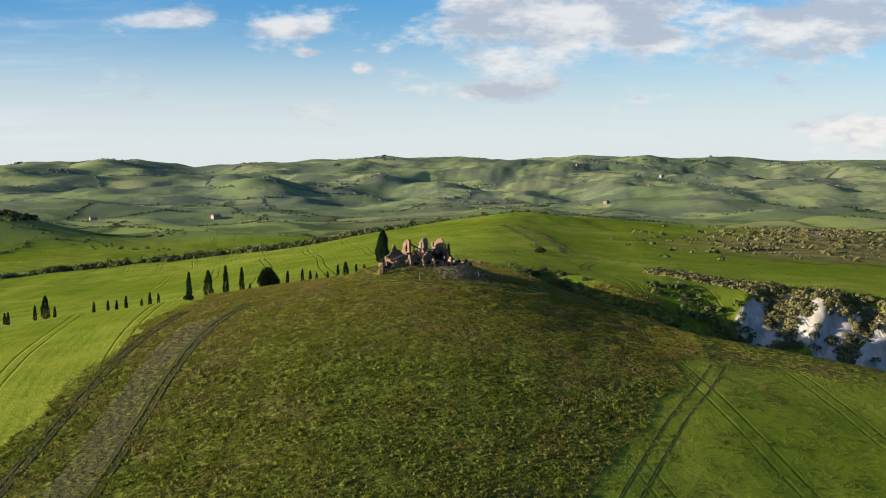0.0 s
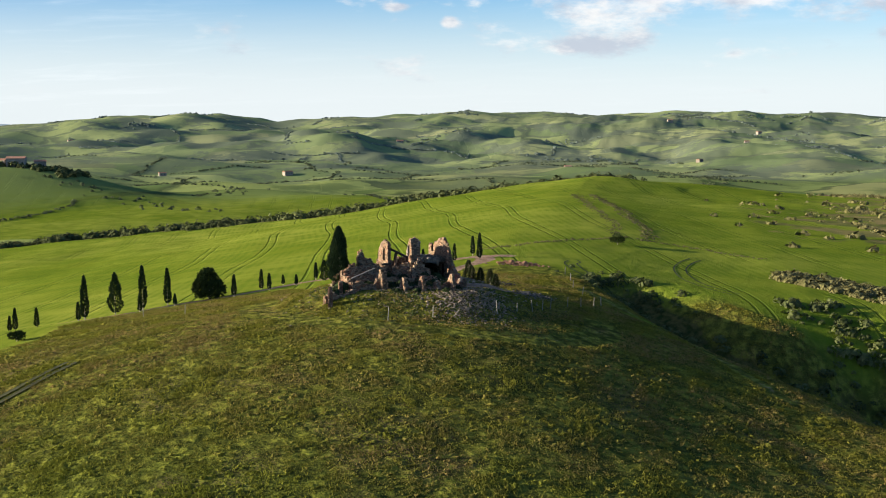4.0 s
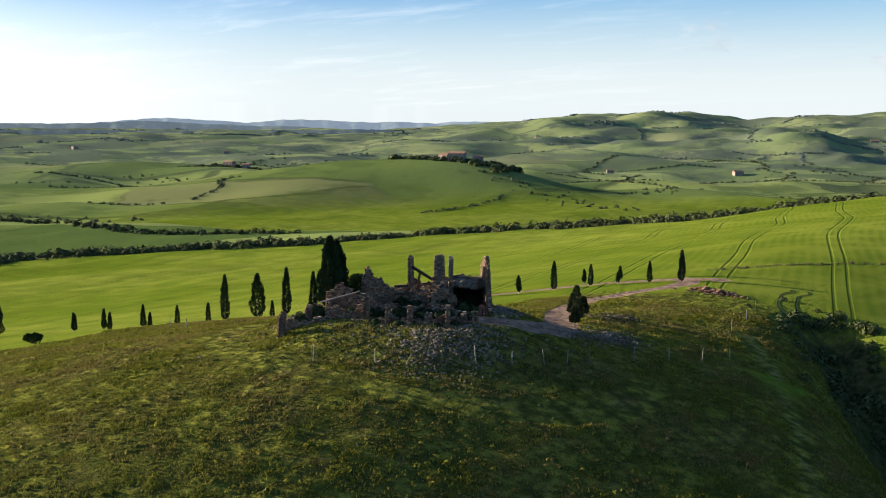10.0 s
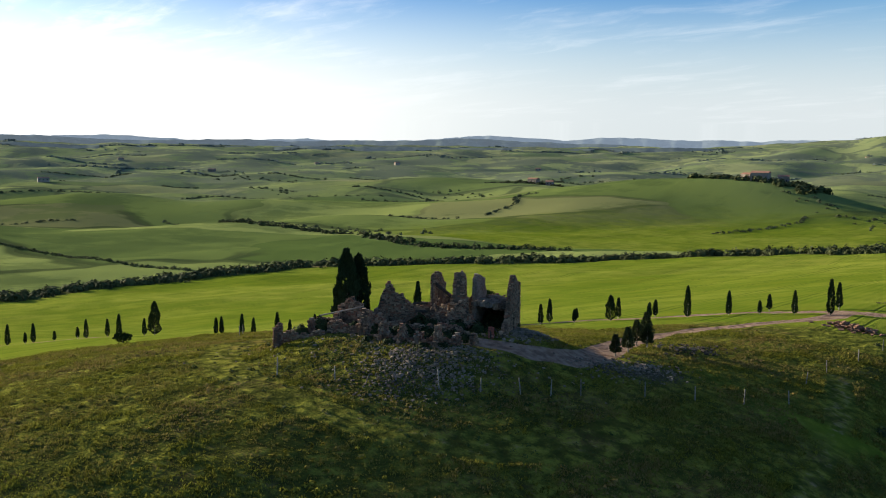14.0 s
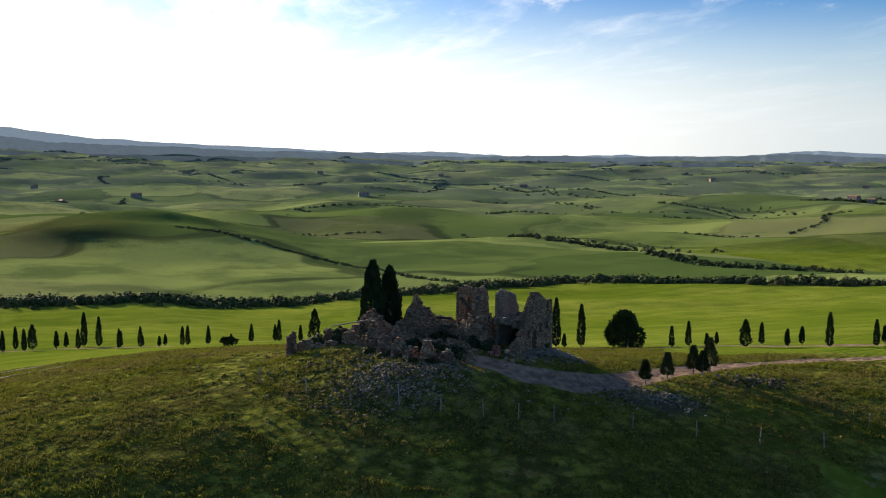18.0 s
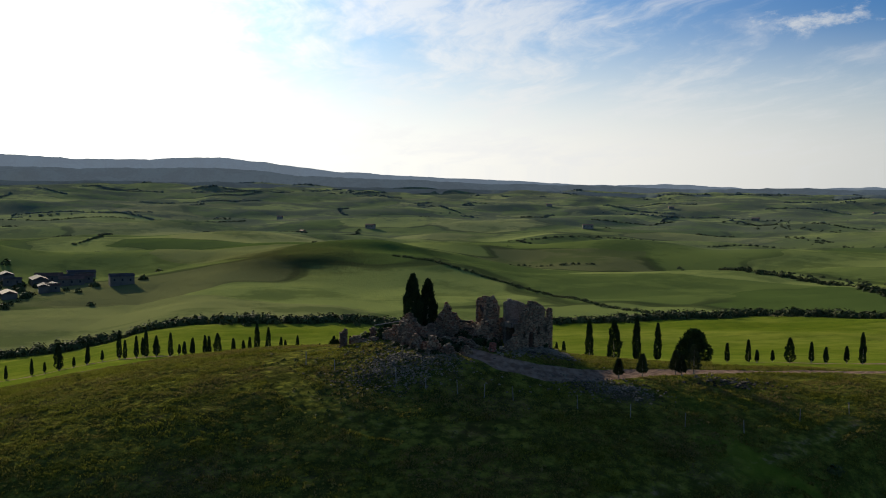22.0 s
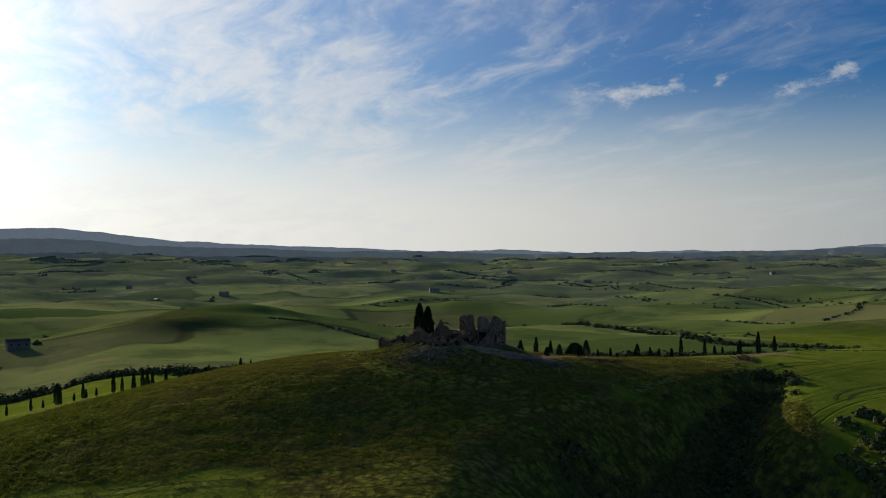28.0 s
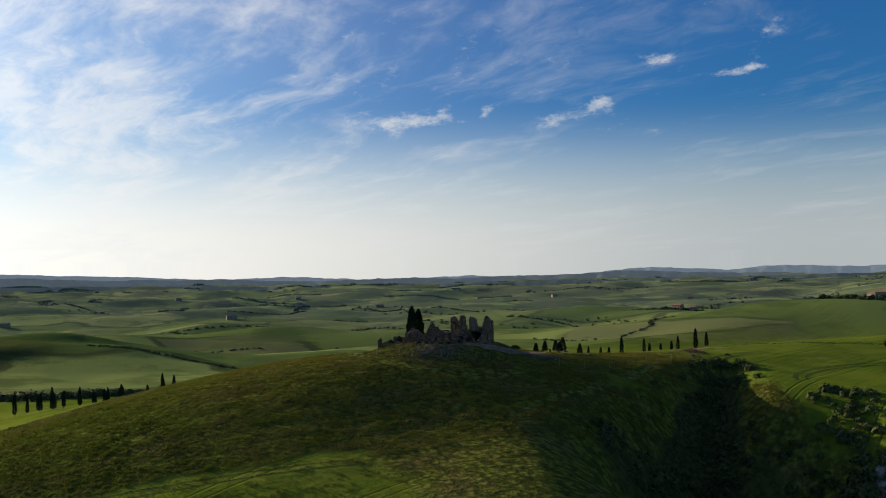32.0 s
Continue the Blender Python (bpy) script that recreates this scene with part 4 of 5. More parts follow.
def make_tree(name, x, y, trunk, leaves, label, mat=None, category="tree", group=""):
    t = holder(name, x, y)
    b = part("trunk", trunk, M_WOOD, t)
    v, f = leaves
    c = arrays("crown", v, f, mat or M_LEAF)
    c.parent = t
    return tagged(t, label, category, group)


M_GREEN = plain("tree_leaf", (0.016, 0.028, 0.008), (0.060, 0.080, 0.022), 1.2, 0.85)
M_PINE = plain("pine_leaf", (0.028, 0.036, 0.014), (0.095, 0.105, 0.042), 1.2, 0.85)

# the tall pair beside the ruin
for x, y, top, wide, n, sd in ((-6.6, -6.9, 7.75, 1.05, 2600, 1), (-7.3, -5.2, 7.15, 1.0, 2200, 2)):
    tall = top - height(x, y)
    make_tree("cypress", x, y, trunk_mesh(tall * 0.6, 0.2, 0.07, sd), leaf_cloud(n, sd, spindle(tall, wide, 0.5), 0.26, 0.62),
              "tall dark green Italian cypress beside the ruin", group="cypresses")

# cypresses along the lane: one of each build, then copies
KINDS = []
for k, (tall, wide, n) in enumerate(((6.0, 0.55, 900), (5.6, 0.95, 1100), (4.2, 0.42, 600), (2.6, 0.32, 400))):
    KINDS.append((tall, make_tree("cypress", 0, 0, trunk_mesh(tall * 0.5, 0.12, 0.05, k), leaf_cloud(n, 60 + k, spindle(tall, wide, 0.35), 0.24, 0.62),
                                  "slender dark cypress standing along the lane", group="lane cypresses")))


def plant(k, x, y, tall, turn):
    base, ob = KINDS[k]
    q = tall / base
    m = Matrix.LocRotScale((x, y, height(x, y) - 0.05), Euler((0, 0, turn)), (q ** 0.7, q ** 0.7, q))
    c = copy_thing(ob, m)
    c.scale = (q ** 0.7, q ** 0.7, q)
    return c


rng = np.random.RandomState(12)
KNOWN = [(0, -55.8, 26.7, 6.4), (1, -52.4, 29.6, 6.2), (0, -49.2, 32.0, 6.6), (0, -46.2, 34.2, 5.6), (1, -79.0, 6.7, 4.9), (0, -153.4, -56, 6.5), (1, -165.6, -71.7, 6.5)]
for k, x, y, tall in KNOWN:
    plant(k, x, y, tall, x)
pts = np.array(LANE, float)
seg = np.hypot(*(pts[1:] - pts[:-1]).T)
run = np.concatenate([[0], np.cumsum(seg)])
for s in np.arange(20, run[-1] - 3, 4.6):
    for side in (-1, 1):
        if rng.uniform() < 0.2:
            continue
        q = s + rng.uniform(-0.8, 0.8)
        x, y = np.interp(q, run, pts[:, 0]), np.interp(q, run, pts[:, 1])
        j = min(np.searchsorted(run, q), len(seg))
        w = (pts[j] - pts[j - 1]) / seg[j - 1]
        x, y = x - w[1] * side * 2.6, y + w[0] * side * 2.6
        if any(math.hypot(x - a, y - b) < 4.5 for _, a, b, _ in KNOWN) or math.hypot(x + 41, y - 37.6) < 5:
            continue
        far = q < run[4]
        k = rng.choice([0, 1, 2, 3], p=[0.25, 0.08, 0.42, 0.25])
        tall = {0: 3.2, 1: 2.7, 2: 2.5, 3: 1.6}[k] * rng.uniform(0.8, 1.2) * (1.6 if far else 1.12 if q > run[-6] else 1.0)
        plant(k, x, y, tall, rng.uniform(0, 6))
for _, ob in KINDS:
    for o in (*ob.children_recursive, ob):
        bpy.data.objects.remove(o)

# broad evergreen by the lane and other single trees
make_tree("evergreen_oak", -41, 37.7, trunk_mesh(1.6, 0.25, 0.14, 5, 4, 1.2), leaf_cloud(4200, 5, dome(4.9, 2.3, -1.0), 0.28, 0.25),
          "broad round dark evergreen oak beside the lane", M_GREEN)
make_tree("shrub", -41.6, -12.8, trunk_mesh(0.5, 0.06, 0.03, 6, 3, 0.4), leaf_cloud(500, 6, dome(1.3, 0.9, 0.0), 0.2, 0.3), "small round green shrub in the grass", M_GREEN, "shrub")
make_tree("shrub", 18.7, 91.7, trunk_mesh(0.6, 0.07, 0.03, 7, 3, 0.5), leaf_cloud(700, 7, dome(2.2, 1.3, 0.0), 0.24, 0.3), "lone green shrub at the field edge", M_GREEN, "shrub")


def young_pine(x, y, tall, seed):
    def shape(rng, n):
        t = rng.uniform(0, 1, n)
        a = rng.uniform(0, 6.283, n)
        r = tall * 0.30 * (1 - t) ** 0.75 * np.minimum(1, 0.5 + 4 * t) * (0.6 + 0.4 * np.abs(np.sin(t * 11 + a * 2))) * rng.uniform(0.5, 1.0, n) + 0.04
        return np.stack([r * np.cos(a), r * np.sin(a), tall * (0.2 + 0.8 * t)], 1), np.stack([np.cos(a), np.sin(a), 0.2 + 0 * a], 1)
    return make_tree("young_pine", x, y, trunk_mesh(tall * 0.85, 0.09, 0.03, seed), leaf_cloud(1100, seed, shape, 0.15, 0.25),
                     "young pine with a bare trunk beside the road", M_PINE, group="young pines")


for k, (x, y, tall) in enumerate(((7.7, 10.9, 1.8), (6.6, 13.6, 2.2), (3.5, 18.1, 2.4), (4.6, 18.3, 2.1), (2.7, 20.3, 3.0))):
    young_pine(x, y, tall, 80 + k)


# ---- rubble, fence, brick heap ----
def strewn(name, n, place, lo, hi, seed, mat, label, flat=0.7):
    rng = np.random.RandomState(seed)
    xy = np.array([place(rng) for _ in range(n)])
    sz = lo + (hi - lo) * rng.uniform(0, 1, n) ** 2.5
    z = land(xy[:, 0], xy[:, 1]) + sz * 0.18
    v, f = rocks(np.column_stack([xy, z]), sz[:, None] * rng.uniform(0.7, 1.3, (n, 3)), seed, flat)
    return tagged(arrays(name, v, f, mat), label, "rubble", kind="stuff")


def ring(rng):
    while True:
        u, v = rng.normal(-3, 5.0), rng.normal(-2, 5.5)
        p = plan(u, v)
        if np.min(from_line(np.array([p[0]]), np.array([p[1]]), ROAD)[0]) > 2.3:
            return p


def clear(rng, x, sx, y, sy):
    """A place near x, y that is not on the road."""
    while True:
        p = (rng.normal(x, sx), rng.normal(y, sy))
        if from_line(np.array([p[0]]), np.array([p[1]]), ROAD)[0][0] > 2.2:
            return p


strewn("fallen_stones", 2600, ring, 0.04, 0.17, 20, M_RUBBLE, "grey fallen stones lying round the ruined walls")
strewn("stone_spill", 2400, lambda r: clear(r, 8.2, 2.0, -9.6, 2.6), 0.05, 0.20, 21, M_RUBBLE, "pale spilled stones on the bank below the ruin")
strewn("stone_bank", 1300, lambda r: plan(r.normal(1.2, 2.0), r.normal(5.7, 0.7)), 0.06, 0.28, 22, M_RUBBLE, "bank of broken stones at the foot of the wall")
strewn("road_gravel", 900, lambda r: (r.normal(11.6, 1.3), r.normal(8.6, 2.4)), 0.05, 0.22, 23, M_RUBBLE, "coarse gravel tipped beside the dirt road")
strewn("road_gravel", 300, lambda r: (r.normal(6.0, 1.2), r.normal(23, 2.0)), 0.06, 0.3, 24, M_RUBBLE, "grey stones tipped beside the dirt road")


def make_heap(x, y):
    h = holder("brick_heap", x, y)
    tagged(h, "low heap of orange bricks and broken roof tiles", "heap")
    rng = np.random.RandomState(33)
    for k in range(60):
        a, r = rng.uniform(0, 6.283), abs(rng.normal(0, 1.0))
        px, py = x + 1.9 * r * math.cos(a), y + 1.0 * r * math.sin(a)
        z = height(px, py) + max(0.05, 0.55 * math.exp(-r * r * 0.8) * rng.uniform(0.3, 1))
        v, f = rocks([(px, py, z)], [[rng.uniform(0.3, 0.6), rng.uniform(0.25, 0.4), rng.uniform(0.2, 0.3)]], 500 + k)
        under(arrays("brick", v, f, M_BRICK), h)


make_heap(4.0, 50.7)
make_heap(6.2, 49.8)

M_POST = plain("grey_post", (0.090, 0.078, 0.062), (0.260, 0.235, 0.200), 3.0)


def fence_post(x, y, tall, lx, ly, mat):
    z = height(x, y)
    bm = bmesh.new()
    r = bmesh.ops.create_cone(bm, cap_ends=True, segments=8, radius1=0.05, radius2=0.04, depth=tall + 0.4)
    bmesh.ops.translate(bm, vec=(0, 0, tall / 2 - 0.2), verts=r["verts"])
    ob = part("fence_post", bm, mat)
    ob.matrix_world = Matrix.Translation((x, y, z)) @ Euler((ly, lx, 0)).to_matrix().to_4x4()
    return tagged(ob, "leaning weathered wooden fence post in the grass", "post", "fence posts")


for x, y, tall, lx, ly in ((1.7, -18.2, 1.35, 0.06, 0), (5.6, -15.7, 1.1, 0.03, 0.02), (7.4, -14.2, 0.9, 0.7, 0.2), (11.2, -10.6, 1.4, -0.06, 0.03), (12.9, -8.2, 1.0, 0.02, 0), (14.2, -5.6, 1.2, -0.1, 0.05),
                           (15.0, -3.4, 1.2, 0.05, 0), (15.6, -1.0, 1.3, 0.1, 0.1), (17.0, 4.3, 1.2, 0.05, 0.04), (18.2, 8.6, 1.1, 0, 0), (19.4, 13.0, 1.2, 0.06, 0), (20.0, 18.0, 1.1, -0.04, 0.03),
                           (17.2, 24.4, 1.2, 0.1, 0), (15.5, 30.0, 1.1, 0, 0.05), (14.6, 36.5, 1.2, 0, 0), (13.2, 43.0, 1.1, 0.04, 0), (-31, -4, 1.1, 0, 0), (-24, -8, 1.1, 0.05, 0)):
    fence_post(x, y, tall, lx, ly, M_POST)


# ---- shrubs, hedges and woods ----
def thicket(name, spots, seed, label, mat, n=60, size=0.5, category="shrubs", squash=0.85):
    """Many bushes in one mesh: spots of (x, y, radius)."""
    rng = np.random.RandomState(seed)
    spots = np.asarray(spots, float)
    z = land(spots[:, 0], spots[:, 1])
    vs, fs, base = [], [], 0
    for (x, y, r), g in zip(spots, z):
        q = rng.normal(0, 1, (n, 3))
        q /= np.linalg.norm(q, axis=1)[:, None]
        q[:, 2] = np.abs(q[:, 2])
        lump = 1 + 0.25 * np.sin(q[:, 0] * 4 + x) * np.cos(q[:, 1] * 5 + y)
        p = q * (r * lump * rng.uniform(0.75, 1.0, n))[:, None] * np.array([1, 1, squash]) + (x, y, g - 0.1 * r)
        side = np.cross(q, rng.normal(0, 1, (n, 3)))
        side /= np.linalg.norm(side, axis=1)[:, None] + 1e-6
        s = size * r * rng.uniform(0.6, 1.2, (n, 1))
        third = np.cross(q, side)
        v = np.stack([p - side * s, p + side * s * 0.4 + third * s, p + side * s * 0.5 - third * s * 0.9 + q * s * 0.5], 1)
        vs.append(v.reshape(-1, 3))
        fs.append(np.arange(base, base + 3 * n).reshape(-1, 3))
        base += 3 * n
    return tagged(arrays(name, np.concatenate(vs), np.concatenate(fs), mat), label, category, kind="stuff")


def along(line, gap, spread, lo, hi, seed, keep=1.0):
    rng = np.random.RandomState(seed)
    p = np.array(line, float)
    d = np.hypot(*(p[1:] - p[:-1]).T)
    r = np.concatenate([[0], np.cumsum(d)])
    out = []
    for s in np.arange(0, r[-1], gap):
        if rng.uniform() < keep:
            out.append((np.interp(s, r, p[:, 0]) + rng.normal(0, spread), np.interp(s, r, p[:, 1]) + rng.normal(0, spread), rng.uniform(lo, hi)))
    return out


M_HEDGE = plain("hedge_leaf", (0.020, 0.028, 0.010), (0.085, 0.095, 0.034), 0.15, 0.9, 0.3, 1.5)
M_SCRUB = plain("dry_scrub", (0.040, 0.042, 0.016), (0.125, 0.112, 0.044), 0.3, 0.9, 0.3, 2.0)
# leaf colours paled step by step with distance, in place of haze
M_HAZED_HEDGE = plain("hazed_hedge_leaf", (0.034, 0.044, 0.022), (0.095, 0.108, 0.052), 0.08, 0.9, 0.3, 1.0)
M_HAZED_WOODS = plain("hazed_wood_leaf", (0.070, 0.090, 0.075), (0.130, 0.155, 0.125), 0.02, 0.9, 0.2, 0.2)

thicket("hedge", along(STREAM[2:], 0.55, 4.2, 0.8, 3.3, 41), 41, "dark hedge of trees and bushes along the stream", M_HEDGE, 80, 0.22, "hedge", 1.1)
thicket("hedge", along([(-330, 330), (-420, 300), (-520, 330), (-640, 300), (-760, 360)], 1.3, 3.5, 0.9, 3.2, 42, 0.8), 42, "dark hedge of trees across the valley", M_HEDGE, 44, 0.28, "hedge", 1.0)
thicket("hedge", along([(-362, 150), (-418, 139), (-500, 129), (-561, 107), (-640, 60)], 1.2, 1.2, 0.6, 1.6, 43, 0.9), 43, "thin dark hedge in a fold of the fields", M_HEDGE, 40, 0.28, "hedge", 1.0)
thicket("gully_shrubs", along(GULLY[:5], 0.24, 2.4, 0.3, 1.2, 44), 44, "dense dark shrubs filling the gully", M_HEDGE, 70, 0.24)
# shrubs spread beyond the gully to make the shaded slope darker
thicket("gully_shrubs", [(x, y, r) for x, y, r in np.random.RandomState(62).uniform((40, -4, 0.3), (66, 32, 1.5), (300, 3))], 62, "dark shrubs and brambles darkening the shaded slope above the gully", M_HEDGE, 60, 0.24)
thicket("ditch_grass", along([(-3, 70), (6, 84), (14, 96), (20, 106), (30, 103), (46, 92)], 0.3, 0.5, 0.12, 0.4, 63), 63, "dark rank grass along the ditch between two fields", M_SCRUB, 24, 0.3, "grass", 0.7)
def bank_spots():
    """Bushes in the clay bank's ravines and along its top."""
    rng = np.random.RandomState(45)
    x, y = rng.uniform(40, 108, 9000), rng.uniform(18, 80, 9000)
    c = clay(x, y)
    deep = ravine(x, y)
    edge = from_line(x, y, [(50, 68), (62, 55), (76, 45), (100, 40)])[0]
    keep = ((c > 0.5) & (deep > 0.8) & (rng.uniform(0, 1, 9000) < 0.8)) | ((edge < 5) & (rng.uniform(0, 1, 9000) < 0.5))
    return np.column_stack([x, y, rng.uniform(0.4, 1.4, 9000)])[keep]


thicket("bank_scrub", bank_spots(), 45, "dry brownish scrub and dark bushes on the eroded clay bank", M_SCRUB, 60, 0.26)
thicket("riverside_scrub", along([(100, 170), (180, 420), (200, 700), (160, 1100)], 0.33, 30, 0.4, 1.9, 46), 46, "brown and green scrub beside the dry riverbed", M_SCRUB, 18, 0.42)
# near-black leaves imitate the shade under the vault and behind the door
thicket("ruin_ivy", [(*plan(u, v), r) for u, v, r in ((3.4, 2.2, 1.2), (3.2, 3.3, 1.3), (2.4, 2.8, 0.8), (-0.5, -3.2, 0.9), (-1.5, -2.0, 0.8), (-2.0, 0.5, 0.9), (-1.8, 2.2, 0.8), (-4.9, -10.4, 1.1), (-5.2, -7.4, 0.8), (2.0, -4.6, 1.0), (-6.2, -11.6, 0.9))],
        47, "dark ivy and brambles inside the ruin, standing in for its shaded hollows", M_IVY, 420, 0.17, squash=1.1)
thicket("brambles", [(*plan(u + 0.3 * math.sin(v * 5), v), r) for u, v, r in ((-5.0, -8.0, 0.8), (-4.8, -5.4, 0.9), (-5.6, -4.6, 0.7), (-5.0, -3.2, 0.9), (-6.2, -2.9, 0.7), (-5.2, -1.2, 1.0), (-6.6, -1.4, 0.8), (-5.0, 0.6, 0.9), (-6.9, 0.2, 0.7), (-5.6, 2.0, 0.8), (-4.4, -10.2, 0.7), (-9.2, -0.2, 0.5), (-9.0, 1.3, 0.5), (-8.6, -3.2, 0.5), (-7.6, -5.2, 0.5))],
        55, "dark green brambles between the front stub walls", M_IVY, 320, 0.16, squash=0.8)
thicket("gully_shrubs", along([(47, 44), (54, 39), (60, 33), (70, 27), (84, 23)], 0.26, 2.6, 0.4, 1.5, 57), 57, "dark shrubs at the foot of the clay bank", M_HEDGE, 70, 0.24)
thicket("gully_shrubs", along([(66, 40), (76, 32), (90, 27)], 0.9, 3.0, 0.4, 1.3, 58), 58, "dark shrubs in the ravines of the clay bank", M_HEDGE, 70, 0.24)
# weeds on the knoll's flanks
rng = np.random.RandomState(48)
thicket("weeds", [(*clear(rng, 5, 8, -10, 5), rng.uniform(0.08, 0.26)) for _ in range(900)], 48, "low green weeds among the stones", M_GREEN, 22, 0.3)
thicket("track_bank_grass", along([(17.5, 104), (16.5, 130), (8.5, 171), (-1, 228)], 0.35, 0.8, 0.12, 0.4, 49) + along([(24.5, 104), (23.5, 130), (15.5, 171), (5, 228)], 0.3, 0.9, 0.15, 0.5, 53), 49,
        "dry grass banks beside a sunken farm track", M_SCRUB, 26, 0.3, "grass", 0.7)


def far_woods(seed, rows):
    """Tree lines and small woods scattered over the far hills."""
    rng = np.random.RandomState(seed)
    spots = []
    for _ in range(rows):
        a, r = radians(rng.uniform(-45, 135)), rng.uniform(720, 3900)
        x, y, way = -math.sin(a) * r, math.cos(a) * r, rng.uniform(0, 6.283)
        thick = rng.uniform() < 0.25
        if waves(np.array([x]), np.array([y]), 600, 99, 3)[0] < (0.0 if r < 1600 else -0.25):
            continue
        for k in range(rng.randint(12, 46)):
            way += rng.normal(0, 0.12)
            x, y = x + math.cos(way) * 5.0, y + math.sin(way) * 5.0
            w = 11 if thick else 1.4
            spots.append((x + rng.normal(0, w), y + rng.normal(0, w), rng.uniform(1.2, 2.9) * (0.8 + r / 3600)))
    return spots


WOODS = np.array(far_woods(50, 760))
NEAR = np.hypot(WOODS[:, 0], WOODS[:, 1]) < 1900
thicket("far_woods", WOODS[~NEAR], 50, "distant woods and tree lines over the hills", M_HAZED_WOODS, 14, 0.55, "woods", 0.9)
thicket("field_hedge", WOODS[NEAR] * (1, 1, 0.85), 56, "dark hedges and tree lines between the valley fields", M_HAZED_HEDGE, 34, 0.34, "hedge", 0.95)
thicket("hamlet_wood", [(-552 + a * 62 + b, 792 + c, d) for a, b, c, d in np.column_stack([np.random.RandomState(5).uniform(-1, 1, 150), np.random.RandomState(6).normal(0, 4, 150), np.random.RandomState(7).normal(0, 12, 150), np.random.RandomState(8).uniform(2, 5, 150)])],
        51, "dark wood round the farm on the hilltop", M_HEDGE, 50, 0.4, "woods", 1.1)

thicket("hamlet_wood", [(-975 + a * 60, 908 + b * 14, 1.5 + c * 2.0) for a, b, c in np.random.RandomState(9).uniform(-1, 1, (90, 3))], 54, "dark trees round a farm on a low hill", M_HEDGE, 44, 0.4, "woods", 1.0)

# ---- houses far off ----
M_ROOF = plain("clay_roof", (0.160, 0.080, 0.050), (0.330, 0.180, 0.120), 0.4)
M_LIMEWASH = plain("pale_limewash", (0.120, 0.098, 0.078), (0.250, 0.215, 0.175), 0.3)
M_GLASS = plain("dark_window", (0.010, 0.010, 0.012), (0.030, 0.032, 0.035), 1.0, 0.2)


def farmhouse(x, y, w, d, h, turn, label, roof=None, name="farmhouse", wall=None):
    z = height(x, y)
    t = holder(name, x, y, z)
    t.rotation_euler[2] = radians(turn)
    bm = bmesh.new()
    box(bm, (-w / 2, -d / 2, -2), (w / 2, d / 2, h))
    part("wall", bm, wall or M_LIMEWASH, t)
    bm = bmesh.new()
    e, top = 0.4, h + d * 0.2
    vs = [bm.verts.new(c) for c in ((-w / 2 - e, -d / 2 - e, h), (w / 2 + e, -d / 2 - e, h), (w / 2 + e, d / 2 + e, h), (-w / 2 - e, d / 2 + e, h), (-w / 2 - e, 0, top), (w / 2 + e, 0, top))]
    for f in ((0, 1, 5, 4), (2, 3, 4, 5), (0, 4, 3), (1, 2, 5), (0, 3, 2, 1)):
        bm.faces.new([vs[k] for k in f])
    part("roof", bm, roof or M_ROOF, t)
    for k in range(max(2, int(w / 4))):
        for side in (-1, 1):
            bm = bmesh.new()
            cx = -w / 2 + (k + 0.5) * w / max(2, int(w / 4))
            box(bm, (cx - 0.5, side * d / 2 - 0.05, h * 0.45), (cx + 0.5, side * d / 2 + 0.05, h * 0.45 + 1.3))
            part("window", bm, M_GLASS, t)
    return tagged(t, label, "house", "far farm buildings")


for x, y, w, d, h, a in ((-548, 784, 16, 9, 8, 20), (-566, 790, 12, 8, 6, -10), (-530, 793, 10, 8, 7, 35)):
    farmhouse(x, y, w, d, h, a, "old stone farmhouse with clay roof among hilltop trees")
for x, y, w, d, h, a in ((-985, 905, 14, 8, 6, 10), (-960, 910, 9, 7, 5, 30)):
    farmhouse(x, y, w, d, h, a, "distant farmhouse on a low hill")
M_SHEDWALL = plain("shed_wall", (0.060, 0.050, 0.042), (0.130, 0.112, 0.096), 0.3)
M_OLDROOF = plain("old_clay_roof", (0.060, 0.036, 0.028), (0.130, 0.078, 0.058), 0.3)
M_SHED = plain("grey_shed_roof", (0.026, 0.024, 0.025), (0.060, 0.057, 0.057), 0.2, 0.95)
rng = np.random.RandomState(67)
for k in range(22):
    x, y = -560 + rng.normal(0, 38), -166 + rng.normal(0, 30)
    w = rng.uniform(8, 20)
    farmhouse(x, y, w, w * rng.uniform(0.4, 0.6), rng.uniform(3, 5), rng.choice([12, 18, 100, 106]), "long low farm shed with a grey roof" if k % 3 else "old farm building with a clay roof", M_SHED if k % 3 else M_OLDROOF, "farm_shed", M_SHEDWALL)
thicket("farm_trees", [(-560 + a, -169 + b, c) for a, b, c in zip(np.random.RandomState(1).normal(0, 45, 70), np.random.RandomState(2).normal(0, 32, 70), np.random.RandomState(3).uniform(1.5, 3.5, 70))],
        52, "dark trees standing among the farm sheds", M_HEDGE, 46, 0.4, "trees", 1.1)
rng = np.random.RandomState(66)
for k in range(22):
    a, r = radians(rng.uniform(-12, 95)), rng.uniform(1500, 3200)
    farmhouse(-math.sin(a) * r, math.cos(a) * r, rng.uniform(8, 16), rng.uniform(6, 9), rng.uniform(4, 6), rng.uniform(0, 90), "pale distant farmhouse with a clay roof")


